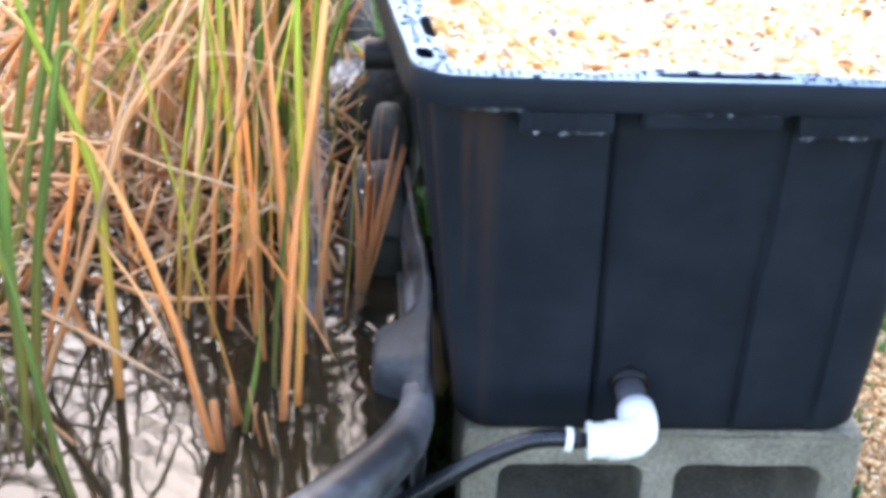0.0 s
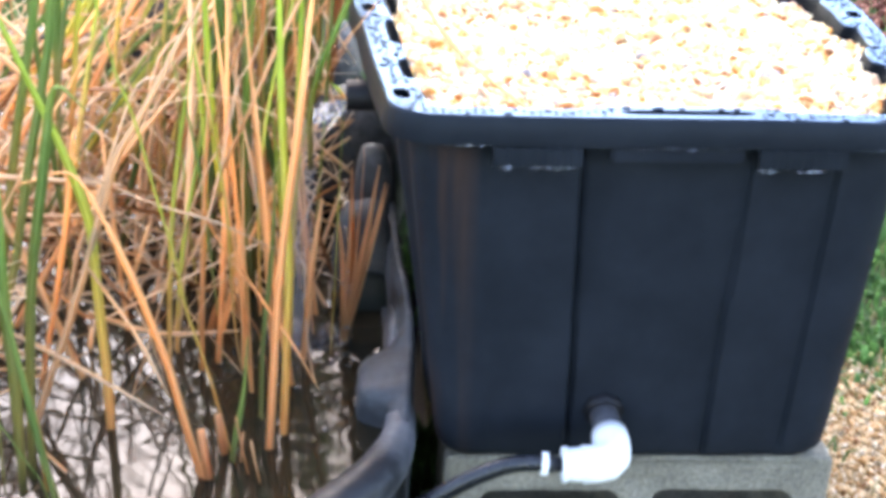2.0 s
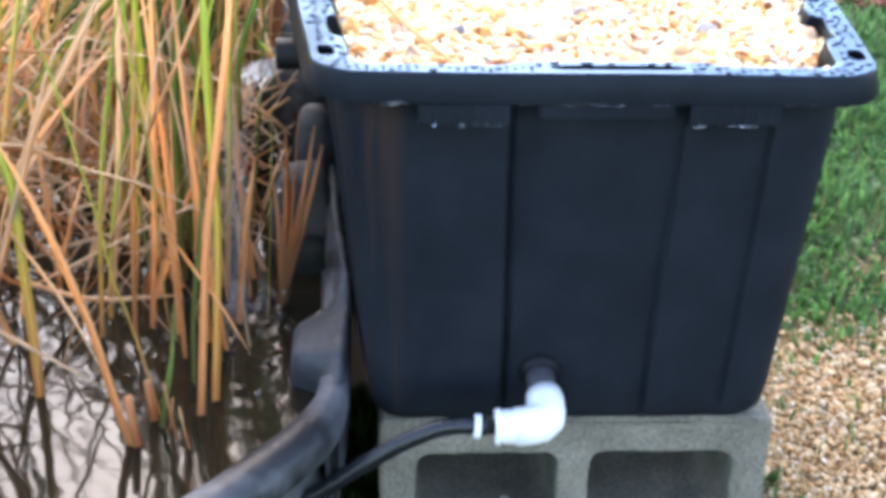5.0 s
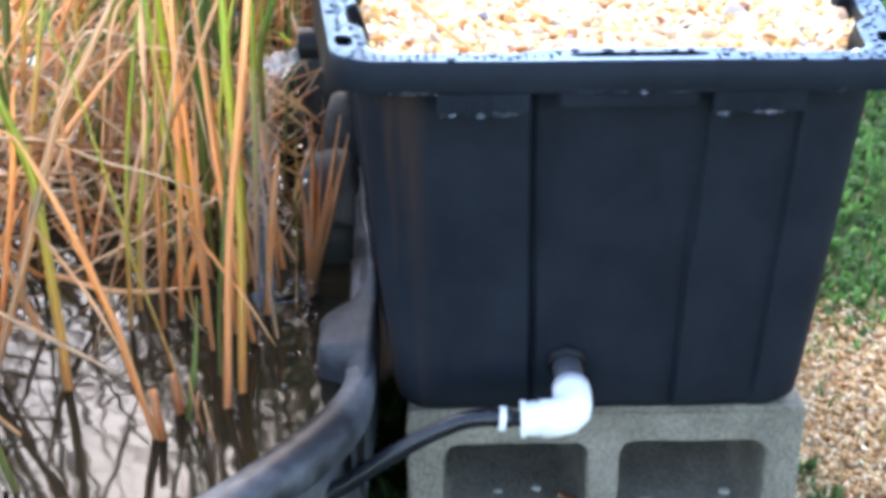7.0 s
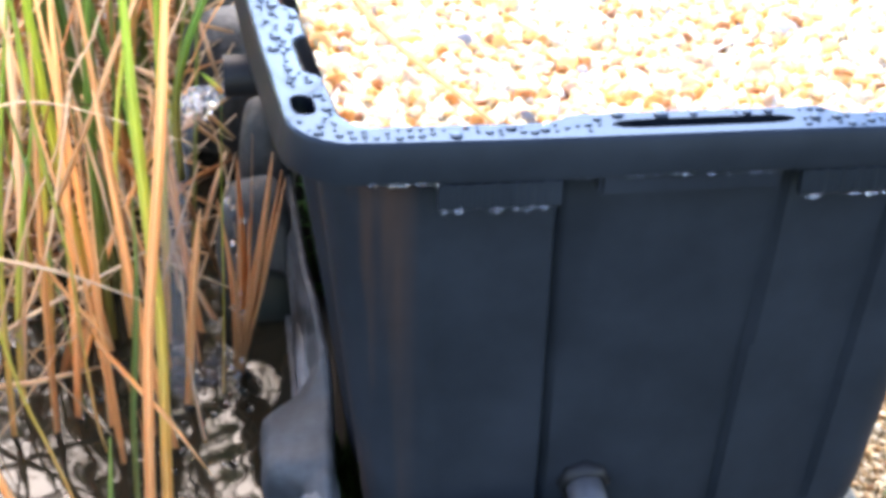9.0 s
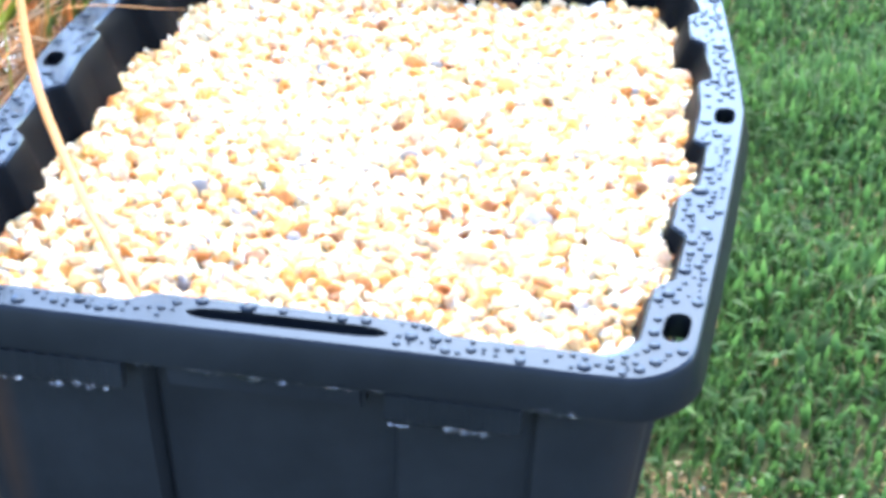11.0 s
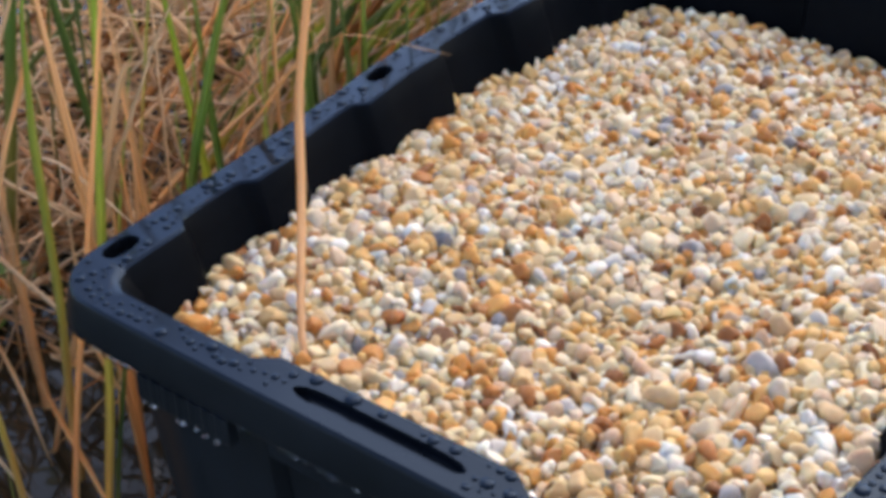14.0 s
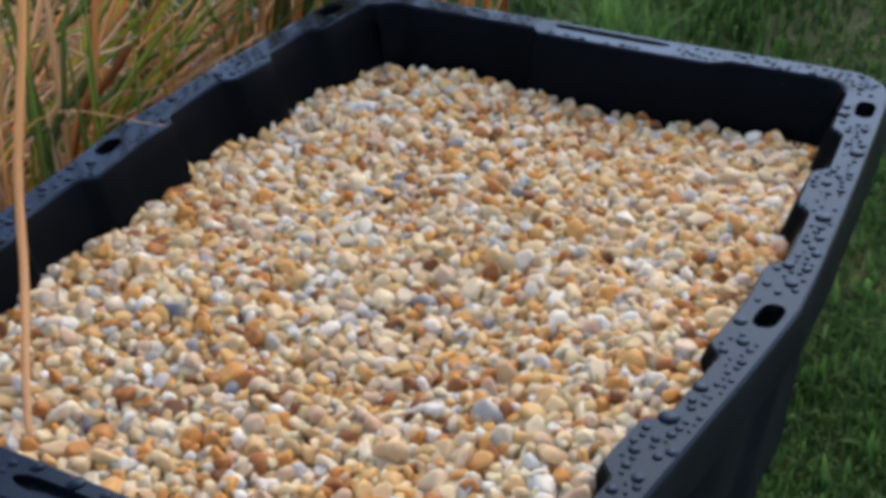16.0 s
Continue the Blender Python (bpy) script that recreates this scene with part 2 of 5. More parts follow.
REED_PALE = leaf_material("pale_reed", (0.76, 0.50, 0.28), (0.86, 0.62, 0.39), (0.88, 0.70, 0.50))
REED_GREEN = leaf_material("green_reed", (0.28, 0.25, 0.08), (0.17, 0.27, 0.075), (0.31, 0.40, 0.115))
REED_TURN = leaf_material("turning_reed", (0.62, 0.33, 0.13), (0.66, 0.47, 0.18), (0.42, 0.56, 0.11))
REED_LIME = leaf_material("lime_reed", (0.74, 0.44, 0.16), (0.58, 0.58, 0.13), (0.36, 0.52, 0.10))
REED_BROWN = leaf_material("brown_reed", (0.30, 0.14, 0.055), (0.56, 0.28, 0.12), (0.64, 0.36, 0.18))
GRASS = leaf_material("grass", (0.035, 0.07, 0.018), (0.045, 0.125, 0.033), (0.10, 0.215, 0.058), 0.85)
STRAW = leaf_material("dry_grass", (0.2, 0.13, 0.06), (0.34, 0.26, 0.13), (0.42, 0.36, 0.2), 0.4)
WEED = leaf_material("weed", (0.014, 0.024, 0.006), (0.030, 0.066, 0.014), (0.06, 0.12, 0.024), 0.6)
BROAD_WEED = leaf_material("broad_weed", (0.03, 0.06, 0.015), (0.05, 0.12, 0.03), (0.10, 0.19, 0.05), 0.4)
PAD = noisy("lily_leaf", (0.07, 0.16, 0.03), (0.14, 0.28, 0.05), 25, 0.35)
DEAD_LEAF = noisy("dead_leaf", (0.16, 0.07, 0.03), (0.36, 0.19, 0.09), 40, 0.7)


def water_material():
    m, t, b = surface("pond_water", 0.06, ior=1.33)
    b.inputs["Base Color"].default_value = (0.012, 0.010, 0.006, 1)
    co = t.nodes.new("ShaderNodeTexCoord")
    n1 = node(t, "ShaderNodeTexNoise", Scale=4.0, Detail=1.5, Roughness=0.45)
    mp = node(t, "ShaderNodeMapping")
    mp.inputs["Scale"].default_value = (1.3, 2.6, 1.0)
    t.links.new(co.outputs["Object"], mp.inputs["Vector"])
    t.links.new(mp.outputs[0], n1.inputs["Vector"])
    n2 = node(t, "ShaderNodeTexNoise", Scale=26.0, Detail=2.0)
    t.links.new(mp.outputs[0], n2.inputs["Vector"])
    both = node(t, "ShaderNodeMath")
    both.operation = "MULTIPLY_ADD"
    both.inputs[1].default_value = 0.06
    t.links.new(n2.outputs["Fac"], both.inputs[0])
    t.links.new(n1.outputs["Fac"], both.inputs[2])
    bump(t, b, both.outputs[0], 0.08, 0.016)
    return m


WATER = water_material()
DROP, _dt, _db = surface("clear_water", 0.02, ior=1.33)
_db.inputs["Transmission Weight"].default_value = 1.0
_db.inputs["Base Color"].default_value = (0.95, 0.97, 1.0, 1)
_db.inputs["Specular IOR Level"].default_value = 0.5
# beads of water lie on black plastic, which swallows what passes through them
BEAD, _bt, _bb = surface("water_bead", 0.03, ior=1.33)
_bb.inputs["Base Color"].default_value = (0.006, 0.009, 0.014, 1)
_bb.inputs["Specular IOR Level"].default_value = 0.0
wet_film(BEAD)
POUR, _dt, _db = surface("pouring_water", 0.3, ior=1.33)
_db.inputs["Specular IOR Level"].default_value = 0.2
_db.inputs["Alpha"].default_value = 0.08
_db.inputs["Base Color"].default_value = (0.5, 0.5, 0.52, 1)
SPOUT, _st, _sb = surface("spouting_water", 0.06, ior=1.33)
_sb.inputs["Alpha"].default_value = 0.2
_sb.inputs["Base Color"].default_value = (0.4, 0.4, 0.42, 1)


# ---- mesh helpers ----
def mesh_of(name, verts, faces, material, smooth=True, uvs=None):
    me = bpy.data.meshes.new(name)
    me.from_pydata([tuple(v) for v in verts], [], faces)
    if uvs is not None:
        layer = me.uv_layers.new(name="UVMap")
        idx = np.zeros(len(me.loops), dtype=np.int32)
        me.loops.foreach_get("vertex_index", idx)
        layer.data.foreach_set("uv", np.asarray(uvs, dtype=np.float32)[idx].ravel())
    if smooth:
        me.polygons.foreach_set("use_smooth", np.ones(len(me.polygons), dtype=bool))
    me.materials.append(material)
    me.update()
    return me


def fast_mesh(name, verts, tris, material, uvs=None, smooth=True):
    """A large triangle mesh from arrays."""
    me = bpy.data.meshes.new(name)
    verts, tris = np.asarray(verts, np.float32), np.asarray(tris, np.int32)
    me.vertices.add(len(verts))
    me.vertices.foreach_set("co", verts.ravel())
    me.loops.add(tris.size)
    me.loops.foreach_set("vertex_index", tris.ravel())
    me.polygons.add(len(tris))
    me.polygons.foreach_set("loop_start", np.arange(0, tris.size, 3, dtype=np.int32))
    me.update(calc_edges=True)
    if uvs is not None:
        layer = me.uv_layers.new(name="UVMap")
        layer.data.foreach_set("uv", np.asarray(uvs, np.float32)[tris.ravel()].ravel())
    me.polygons.foreach_set("use_smooth", np.full(len(tris), smooth))
    me.materials.append(material)
    me.validate()
    return me


def part(name, data, material, parent, label=""):
    """One mesh object under a thing or a part. data: a bmesh or a mesh."""
    if isinstance(data, bmesh.types.BMesh):
        me = bpy.data.meshes.new(name)
        data.to_mesh(me)
        data.free()
        me.materials.append(material)
    else:
        me = data
    ob = new(name, me)
    ob.parent = parent
    return tagged(ob, label)


def thing(name, at, label, category, group="", kind=""):
    ob = new(name)
    ob.location = at
    ob.empty_display_size = 0.05
    return tagged(ob, label, category, group, kind)


def box(bm, lo, hi, bevel=0.0, segments=2):
    r = bmesh.ops.create_cube(bm, size=1.0)
    for v in r["verts"]:
        for i in range(3):
            v.co[i] = lo[i] if v.co[i] < 0 else hi[i]
    if bevel:
        es = list({e for v in r["verts"] for e in v.link_edges})
        bmesh.ops.bevel(bm, geom=es, offset=bevel, segments=segments, affect="EDGES")
    return bm


def smooth_points(points, n):
    """n points on a smooth curve through the given ones."""
    p = [Vector(q) for q in points]
    p = [p[0] * 2 - p[1], *p, p[-1] * 2 - p[-2]]
    out = []
    spans = len(p) - 3
    for i in range(n):
        u = i / (n - 1) * spans
        k = min(int(u), spans - 1)
        f = u - k
        a, b, c, d = p[k:k + 4]
        out.append(0.5 * (2 * b + (c - a) * f + (2 * a - 5 * b + 4 * c - d) * f * f + (3 * b - a - 3 * c + d) * f ** 3))
    return out


def tube(points, radius, sides=16, closed=False, cap=True):
    """Vertices and faces of a round tube; radius is a number or one per point."""
    pts = [Vector(p) for p in points]
    rad = radius if isinstance(radius, (list, tuple)) else [radius] * len(pts)
    verts, faces = [], []
    up = Vector((0, 0, 1))
    n = len(pts)
    prev = None
    for i, p in enumerate(pts):
        a = pts[(i - 1) % n] if closed or i else pts[0]
        b = pts[(i + 1) % n] if closed or i < n - 1 else pts[-1]
        d = (b - a).normalized()
        side = d.cross(up) if prev is None else prev - d * prev.dot(d)
        if side.length < 1e-4:
            side = d.cross(Vector((1, 0, 0)))
        side.normalize()
        prev = side
        over = side.cross(d)
        for s in range(sides):
            w = 2 * math.pi * s / sides
            verts.append(p + (side * math.cos(w) + over * math.sin(w)) * rad[i])
    for i in range(n if closed else n - 1):
        for s in range(sides):
            a, b = i * sides + s, i * sides + (s + 1) % sides
            c, d = ((i + 1) % n) * sides + s, ((i + 1) % n) * sides + (s + 1) % sides
            faces.append((a, b, d, c))
    if cap and not closed:
        faces.append(tuple(range(sides))[::-1])
        faces.append(tuple((n - 1) * sides + s for s in range(sides)))
    return verts, faces


def tube_mesh(name, points, radius, material, **kw):
    v, f = tube(points, radius, **kw)
    me = mesh_of(name, v, f, material)
    for p in me.polygons:
        if len(p.vertices) > 4:
            p.use_smooth = False
    return me


def ico(level=1):
    bm = bmesh.new()
    bmesh.ops.create_icosphere(bm, subdivisions=level, radius=1.0)
    v = np.array([x.co[:] for x in bm.verts])
    f = np.array([[q.index for q in x.verts] for x in bm.faces])
    bm.free()
    return v, f


def pebbles(rng, centres, sizes, level=2, flat=(0.55, 0.95)):
    """Many stones as one array: each an icosphere, squashed, faceted and turned at random."""
    base, tri = ico(level)
    n = len(centres)
    ax = rng.normal(size=(n, 4))
    ax /= np.linalg.norm(ax, axis=1, keepdims=True)
    w, x, y, z = ax.T
    rot = np.stack([np.stack([1 - 2 * (y * y + z * z), 2 * (x * y - z * w), 2 * (x * z + y * w)], -1),
                    np.stack([2 * (x * y + z * w), 1 - 2 * (x * x + z * z), 2 * (y * z - x * w)], -1),
                    np.stack([2 * (x * z - y * w), 2 * (y * z + x * w), 1 - 2 * (x * x + y * y)], -1)], 1)
    sc = np.stack([rng.uniform(0.98, 1.25, n), rng.uniform(0.82, 1.1, n), rng.uniform(*flat, n)], -1)
    v = np.repeat(base[None], n, 0)
    for _ in range(9):  # worn flats
        d = rng.normal(size=(n, 3))
        d /= np.linalg.norm(d, axis=1, keepdims=True)
        lim = rng.uniform(0.46, 0.84, (n, 1))
        h = np.einsum("nij,nj->ni", v, d)
        v = v - np.maximum(h - lim, 0)[..., None] * d[:, None] * 0.97
    v = np.einsum("nij,nkj->nki", rot, v * sc[:, None])
    v = v * np.asarray(sizes)[:, None, None] + np.asarray(centres)[:, None]
    t = (tri[None] + (np.arange(n) * len(base))[:, None, None]).reshape(-1, 3)
    return v.reshape(-1, 3), t


# ---- the ground with the raised pond beside the tote ----
WATER_Z = 0.20
POND = [Vector(p) for p in smooth_points([(-0.52, -0.30, 0), (-0.44, -0.255, 0), (-0.357, -0.17, 0), (-0.31, -0.116, 0), (-0.265, -0.055, 0), (-0.244, -0.004, 0), (-0.237, 0.05, 0), (-0.24, 0.12, 0),
        (-0.245, 0.30, 0), (-0.25, 0.45, 0), (-0.255, 0.62, 0), (-0.30, 0.95, 0), (-0.50, 1.20, 0), (-0.90, 1.32, 0), (-1.5, 1.25, 0), (-1.9, 0.9, 0),
        (-2.0, 0.4, 0), (-1.7, -0.1, 0), (-1.2, -0.28, 0), (-0.8, -0.33, 0), (-0.52, -0.30, 0)], 160)][:-1]
_px = np.array([p.x for p in POND])
_py = np.array([p.y for p in POND])


def pond_depth(x, y):
    """Signed distance to the pond's edge, positive inside."""
    x, y = np.asarray(x, float), np.asarray(y, float)
    d = np.full(x.shape, 1e9)
    inside = np.zeros(x.shape, bool)
    n = len(_px)
    for i in range(n):
        ax, ay, bx, by = _px[i], _py[i], _px[(i + 1) % n], _py[(i + 1) % n]
        t = np.clip(((x - ax) * (bx - ax) + (y - ay) * (by - ay)) / ((bx - ax) ** 2 + (by - ay) ** 2 + 1e-12), 0, 1)
        d = np.minimum(d, np.hypot(x - ax - t * (bx - ax), y - ay - t * (by - ay)))
        cross = (ay > y) != (by > y)
        inside ^= cross & (x < (bx - ax) * (y - ay) / (by - ay + 1e-12) + ax)
    return np.where(inside, d, -d)


def bare(x, y):
    """How bare and pebbly the ground is beside the tote."""
    n = 0.5 + 0.5 * np.sin(x * 9 + 2 * np.sin(y * 5)) * np.cos(y * 7 + x * 3)
    d = np.hypot((x - 0.5) / 0.45, (y - 0.2) / 0.36)
    worn = 0.75 * np.clip(np.sin(x * 5.3 + 1.2) * np.cos(y * 4.1 + 0.6) - 0.35, 0, 1)
    return np.clip(np.maximum(1.45 - d + 0.35 * (n - 0.5), worn), 0, 1)


def ease(u):
    u = np.clip(u, 0, 1)
    return u * u * (3 - 2 * u)


def bank(x, y):
    """The bank that holds the pond: level with its edge behind and on the far side, low beside the tote."""
    back = ease((-x - 0.12) / 0.13) * ease((y - 0.60) / 0.22)
    side = ease((-x - 1.75) / 0.3)
    return 0.205 * np.maximum(back, side)


def build_ground():
    near = np.arange(-3.0, 3.01, 0.05)
    far = np.array([4, 5, 7, 10, 15, 25, 45, 90, 200, 500.0])
    gx = np.concatenate([-far[::-1], near, far])
    gy = np.concatenate([-far[::-1], np.arange(-2.0, 4.01, 0.05), far + 1])
    X, Y = np.meshgrid(gx, gy, indexing="ij")
    dep = pond_depth(X, Y)
    Z = np.where(dep > 0, -0.02, bank(X, Y))
    bumps = np.array([[noise.noise((x * 2.5, y * 2.5, 0.0)) * 0.012 for y in gy] for x in gx])
    Z = Z + np.where((dep < -0.05), bumps, 0)
    verts = np.stack([X, Y, Z], -1).reshape(-1, 3)
    nx, ny = len(gx), len(gy)
    worn = np.where(np.hypot(X - 0.5, Y - 0.3) < 1.2, bare(X, Y), 0)
    faces, mats = [], []
    for i in range(nx - 1):
        for j in range(ny - 1):
            a = i * ny + j
            faces.append((a, a + ny, a + ny + 1, a + 1))
            mats.append(1 if dep[i, j] > -0.02 else 0 if worn[i, j] > 0.3 else 2)
    me = mesh_of("ground", verts, faces, SOIL)
    me.materials.append(MUD)
    me.materials.append(LAWN_SOIL)
    me.polygons.foreach_set("material_index", mats)
    return tagged(new("ground", me), "damp brown soil of a lawn around a raised pond", "ground", kind="structure")


build_ground()


def build_water():
    """Still water, with rings spreading from where the outlet pours in."""
    xs = np.concatenate([np.arange(-2.1, -0.7, 0.05), np.arange(-0.7, -0.2, 0.008)])
    ys = np.concatenate([np.arange(-0.36, 0.7, 0.008), np.arange(0.7, 1.4, 0.05)])
    verts = []
    for x in xs:
        for y in ys:
            r = math.hypot(x + 0.349, y - 0.224)
            ring = 0.0011 * math.sin(r * 190 + 5 * noise.noise((x * 9, y * 9, 0))) * math.exp(-r / 0.1)
            chop = 0.0015 * noise.noise((x * 45, y * 45, 2.0)) * math.exp(-r / 0.12)
            verts.append((x, y, WATER_Z + ring + chop))
    n = len(ys)
    inside = pond_depth(*np.meshgrid(xs + 0.005, ys + 0.005, indexing="ij")) > 0.004
    faces = []
    for i in range(len(xs) - 1):
        for j in range(n - 1):
            if inside[i, j]:
                a = i * n + j
                faces.append((a, a + n, a + n + 1, a + 1))
    me = mesh_of("water", verts, faces, WATER)
    return tagged(new("water", me), "dark still pond water mirroring a pale sky", "water", kind="structure")


build_water()

# the rolled lip of the pond liner: thick in front, flattened against the tote
lip_pts, lip_rad = [], []
for p in POND:
    slim = float(ease((p.y - 0.055) / 0.07)) if p.x > -0.6 else 0.4
    lip_pts.append(Vector((p.x, p.y, 0.215 + 0.02 * slim)))
    lip_rad.append(0.0245 - 0.008 * float(ease((p.y + 0.06) / 0.11) if p.x > -0.6 else 0) - 0.008 * slim + 0.002 * noise.noise((p.x * 9, p.y * 9, 3.0)))
lip = thing("pond_edging", (-0.52, -0.30, 0.0), "thick rolled grey-black rubber lip edging the pond", "pond edging", kind="structure")
LIP_AT = Vector((-0.52, -0.30, 0.0))
part("lip", tube_mesh("lip", [p - LIP_AT for p in lip_pts], lip_rad, LINER, sides=20, closed=True), LINER, lip)
skirt_v, skirt_f = [], []
n = len(POND)
for i, p in enumerate(POND):
    q = (POND[(i + 1) % n] - POND[i - 1]).normalized()
    inward = Vector((-q.y, q.x, 0))
    if pond_depth(p.x + inward.x * 0.03, p.y + inward.y * 0.03) < 0:
        inward = -inward
    sway = 0.006 * noise.noise((p.x * 12, p.y * 12, 1.0))
    for d, z in ((-0.002, -0.02), (0.002 + sway, 0.09), (0.004, 0.20), (0.012, 0.205), (0.020 + sway, 0.16), (0.03, 0.0)):
        skirt_v.append(p + inward * d + Vector((0, 0, z)) - LIP_AT)
for i in range(n):
    for k in range(5):
        a, b = i * 6 + k, ((i + 1) % n) * 6 + k
        skirt_f.append((a, b, b + 1, a + 1))
part("liner_wall", mesh_of("liner_wall", skirt_v, skirt_f, LINER), LINER, lip)


def build_liner_edge():
    """The liner's loose edge beside the tote: a flat fold over the pond wall that narrows to an upright strip."""
    stations = ((-0.03, -0.246, -0.242, 0.216, -0.236, 0.220), (0.04, -0.252, -0.246, 0.226, -0.232, 0.234), (0.062, -0.258, -0.252, 0.232, -0.230, 0.242), (0.074, -0.283, -0.278, 0.239, -0.229, 0.247), (0.135, -0.284, -0.278, 0.240, -0.226, 0.258),
                (0.152, -0.262, -0.252, 0.246, -0.226, 0.270), (0.17, -0.252, -0.236, 0.262, -0.227, 0.278), (0.22, -0.250, -0.2385, 0.272, -0.232, 0.286), (0.30, -0.252, -0.2445, 0.278, -0.240, 0.286),
                (0.45, -0.262, -0.254, 0.268, -0.248, 0.28), (0.66, -0.270, -0.262, 0.25, -0.255, 0.26))
    cols = list(zip(*stations))
    verts, faces = [], []
    m = 130
    for i in range(m):
        y = -0.03 + 0.69 * i / (m - 1)
        xi, xs, zs, xt, zt = (float(np.interp(y, cols[0], c)) for c in cols[1:])
        w = 0.0035 * noise.noise((0.0, y * 24, 0.0)) + 0.0015 * noise.noise((3.0, y * 70, 0.0))
        row = [(xi + 0.003, 0.15), (xi + w, 0.205), (xs - 0.003 + w, zs - 0.008), (xs + 0.003, zs + w * 0.5), ((xs + xt) / 2, (zs + zt) / 2 - 0.003 + w), (xt - 0.004, zt - 0.001 + w), (xt, zt + w), (xt + 0.004, zt - 0.003 + w),
               (xt + 0.005, zt - 0.02), (xt + 0.003, 0.12)]
        verts += [Vector((x, y, z)) - LIP_AT for x, z in row]
    k = 10
    for i in range(m - 1):
        for r in range(k - 1):
            a = i * k + r
            faces.append((a, a + 1, a + k + 1, a + k))
    for end in (0, (m - 1) * k):
        faces.append(tuple(end + r for r in range(k)))
    me = mesh_of("liner_edge", verts, faces, DRY_LINER)
    me.materials.append(LINER)
    for q, poly in enumerate(me.polygons):  # the wet wall below the fold
        if q % (k - 1) < 2 and verts[poly.vertices[0]].y > 0.155 - LIP_AT.y:
            poly.material_index = 1
    part("liner_edge", me, DRY_LINER, lip, "pale dusty edge of the rubber liner")


build_liner_edge()


# ---- the storage tote used as a gravel filter ----
Y0, Y1, RIM_Z, BASE_Z = -0.018, 0.740, 0.570, 0.183
HALF = 0.252


def bow(y):
    """How far the long sides bulge under the gravel's weight."""
    return 0.041 * max(0.0, 1 - abs((y - 0.36) / 0.385) ** 1.2)


def splay(x, y):
    """The side by the pond leans further out towards its far end."""
    return bow(y) + (0.034 * min(1.0, max(0.0, (y - 0.30) / 0.36)) if x < 0 else -0.15 * bow(y))


def contour(half, y0, y1, radius, xs, ys, bulge=1.0):
    """Points round a rounded rectangle with their outward normals and side; xs and ys are the breakpoints on straight sides."""
    out = []
    for x in xs:
        out.append((x, y0, 0, -1, "front"))
    corners = [(half - radius, y0 + radius, -90), (half - radius, y1 - radius, 0), (-half + radius, y1 - radius, 90), (-half + radius, y0 + radius, 180)]

    def arc(k):
        cx, cy, a0 = corners[k]
        for i in range(1, 8):
            a = radians(a0 + 90 * i / 8)
            out.append((cx + radius * math.cos(a), cy + radius * math.sin(a), math.cos(a), math.sin(a), "corner"))
    arc(0)
    for y in ys:
        out.append((half, y, 1, 0, "right"))
    arc(1)
    for x in reversed(xs):
        out.append((x, y1, 0, 1, "back"))
    arc(2)
    for y in reversed(ys):
        out.append((-half, y, -1, 0, "left"))
    arc(3)
    return [(x * (1 + splay(x, y) * bulge / half), y, nx, ny, side) for x, y, nx, ny, side in out]


SLOT = {"front": (-0.045, 0.075), "back": (-0.07, 0.05)}
HOLES_Y = (0.045, 0.343, 0.664)
SCOOPS = ((0.085, 0.165), (0.205, 0.30), (0.40, 0.495), (0.54, 0.625))
SIDE_Y = sorted({0.030, 0.060, 0.328, 0.358, 0.649, 0.679, 0.692} | {round(h + d, 4) for h in HOLES_Y for d in (-0.0135, -0.0105, -0.006, 0.0, 0.006, 0.0105, 0.0135)}
                | {round(e + d, 4) for a, b in SCOOPS for e, way in ((a, 1), (b, -1)) for d in (0.0, 0.003 * way, 0.0065 * way, 0.010 * way, 0.014 * way)})
FRONT_X = (-0.19, -0.16, -0.12, -0.085, -0.07, -0.064, -0.055, -0.045, -0.039, -0.03, -0.02, 0.015, 0.035, 0.044, 0.05, 0.06, 0.069, 0.075, 0.095, 0.11, 0.14, 0.19)


def inner_width(x, y, side):
    """The rim's width at a point: narrower at the scoops, wider round the holes and the end slots."""
    if side in ("left", "right"):
        return 0.041 - 0.011 * max(float(ease(min(y - a, b - y) / 0.014)) for a, b in SCOOPS)
    if side in ("front", "back"):
        return 0.040 if -0.075 < x < 0.1 else 0.030
    return 0.036


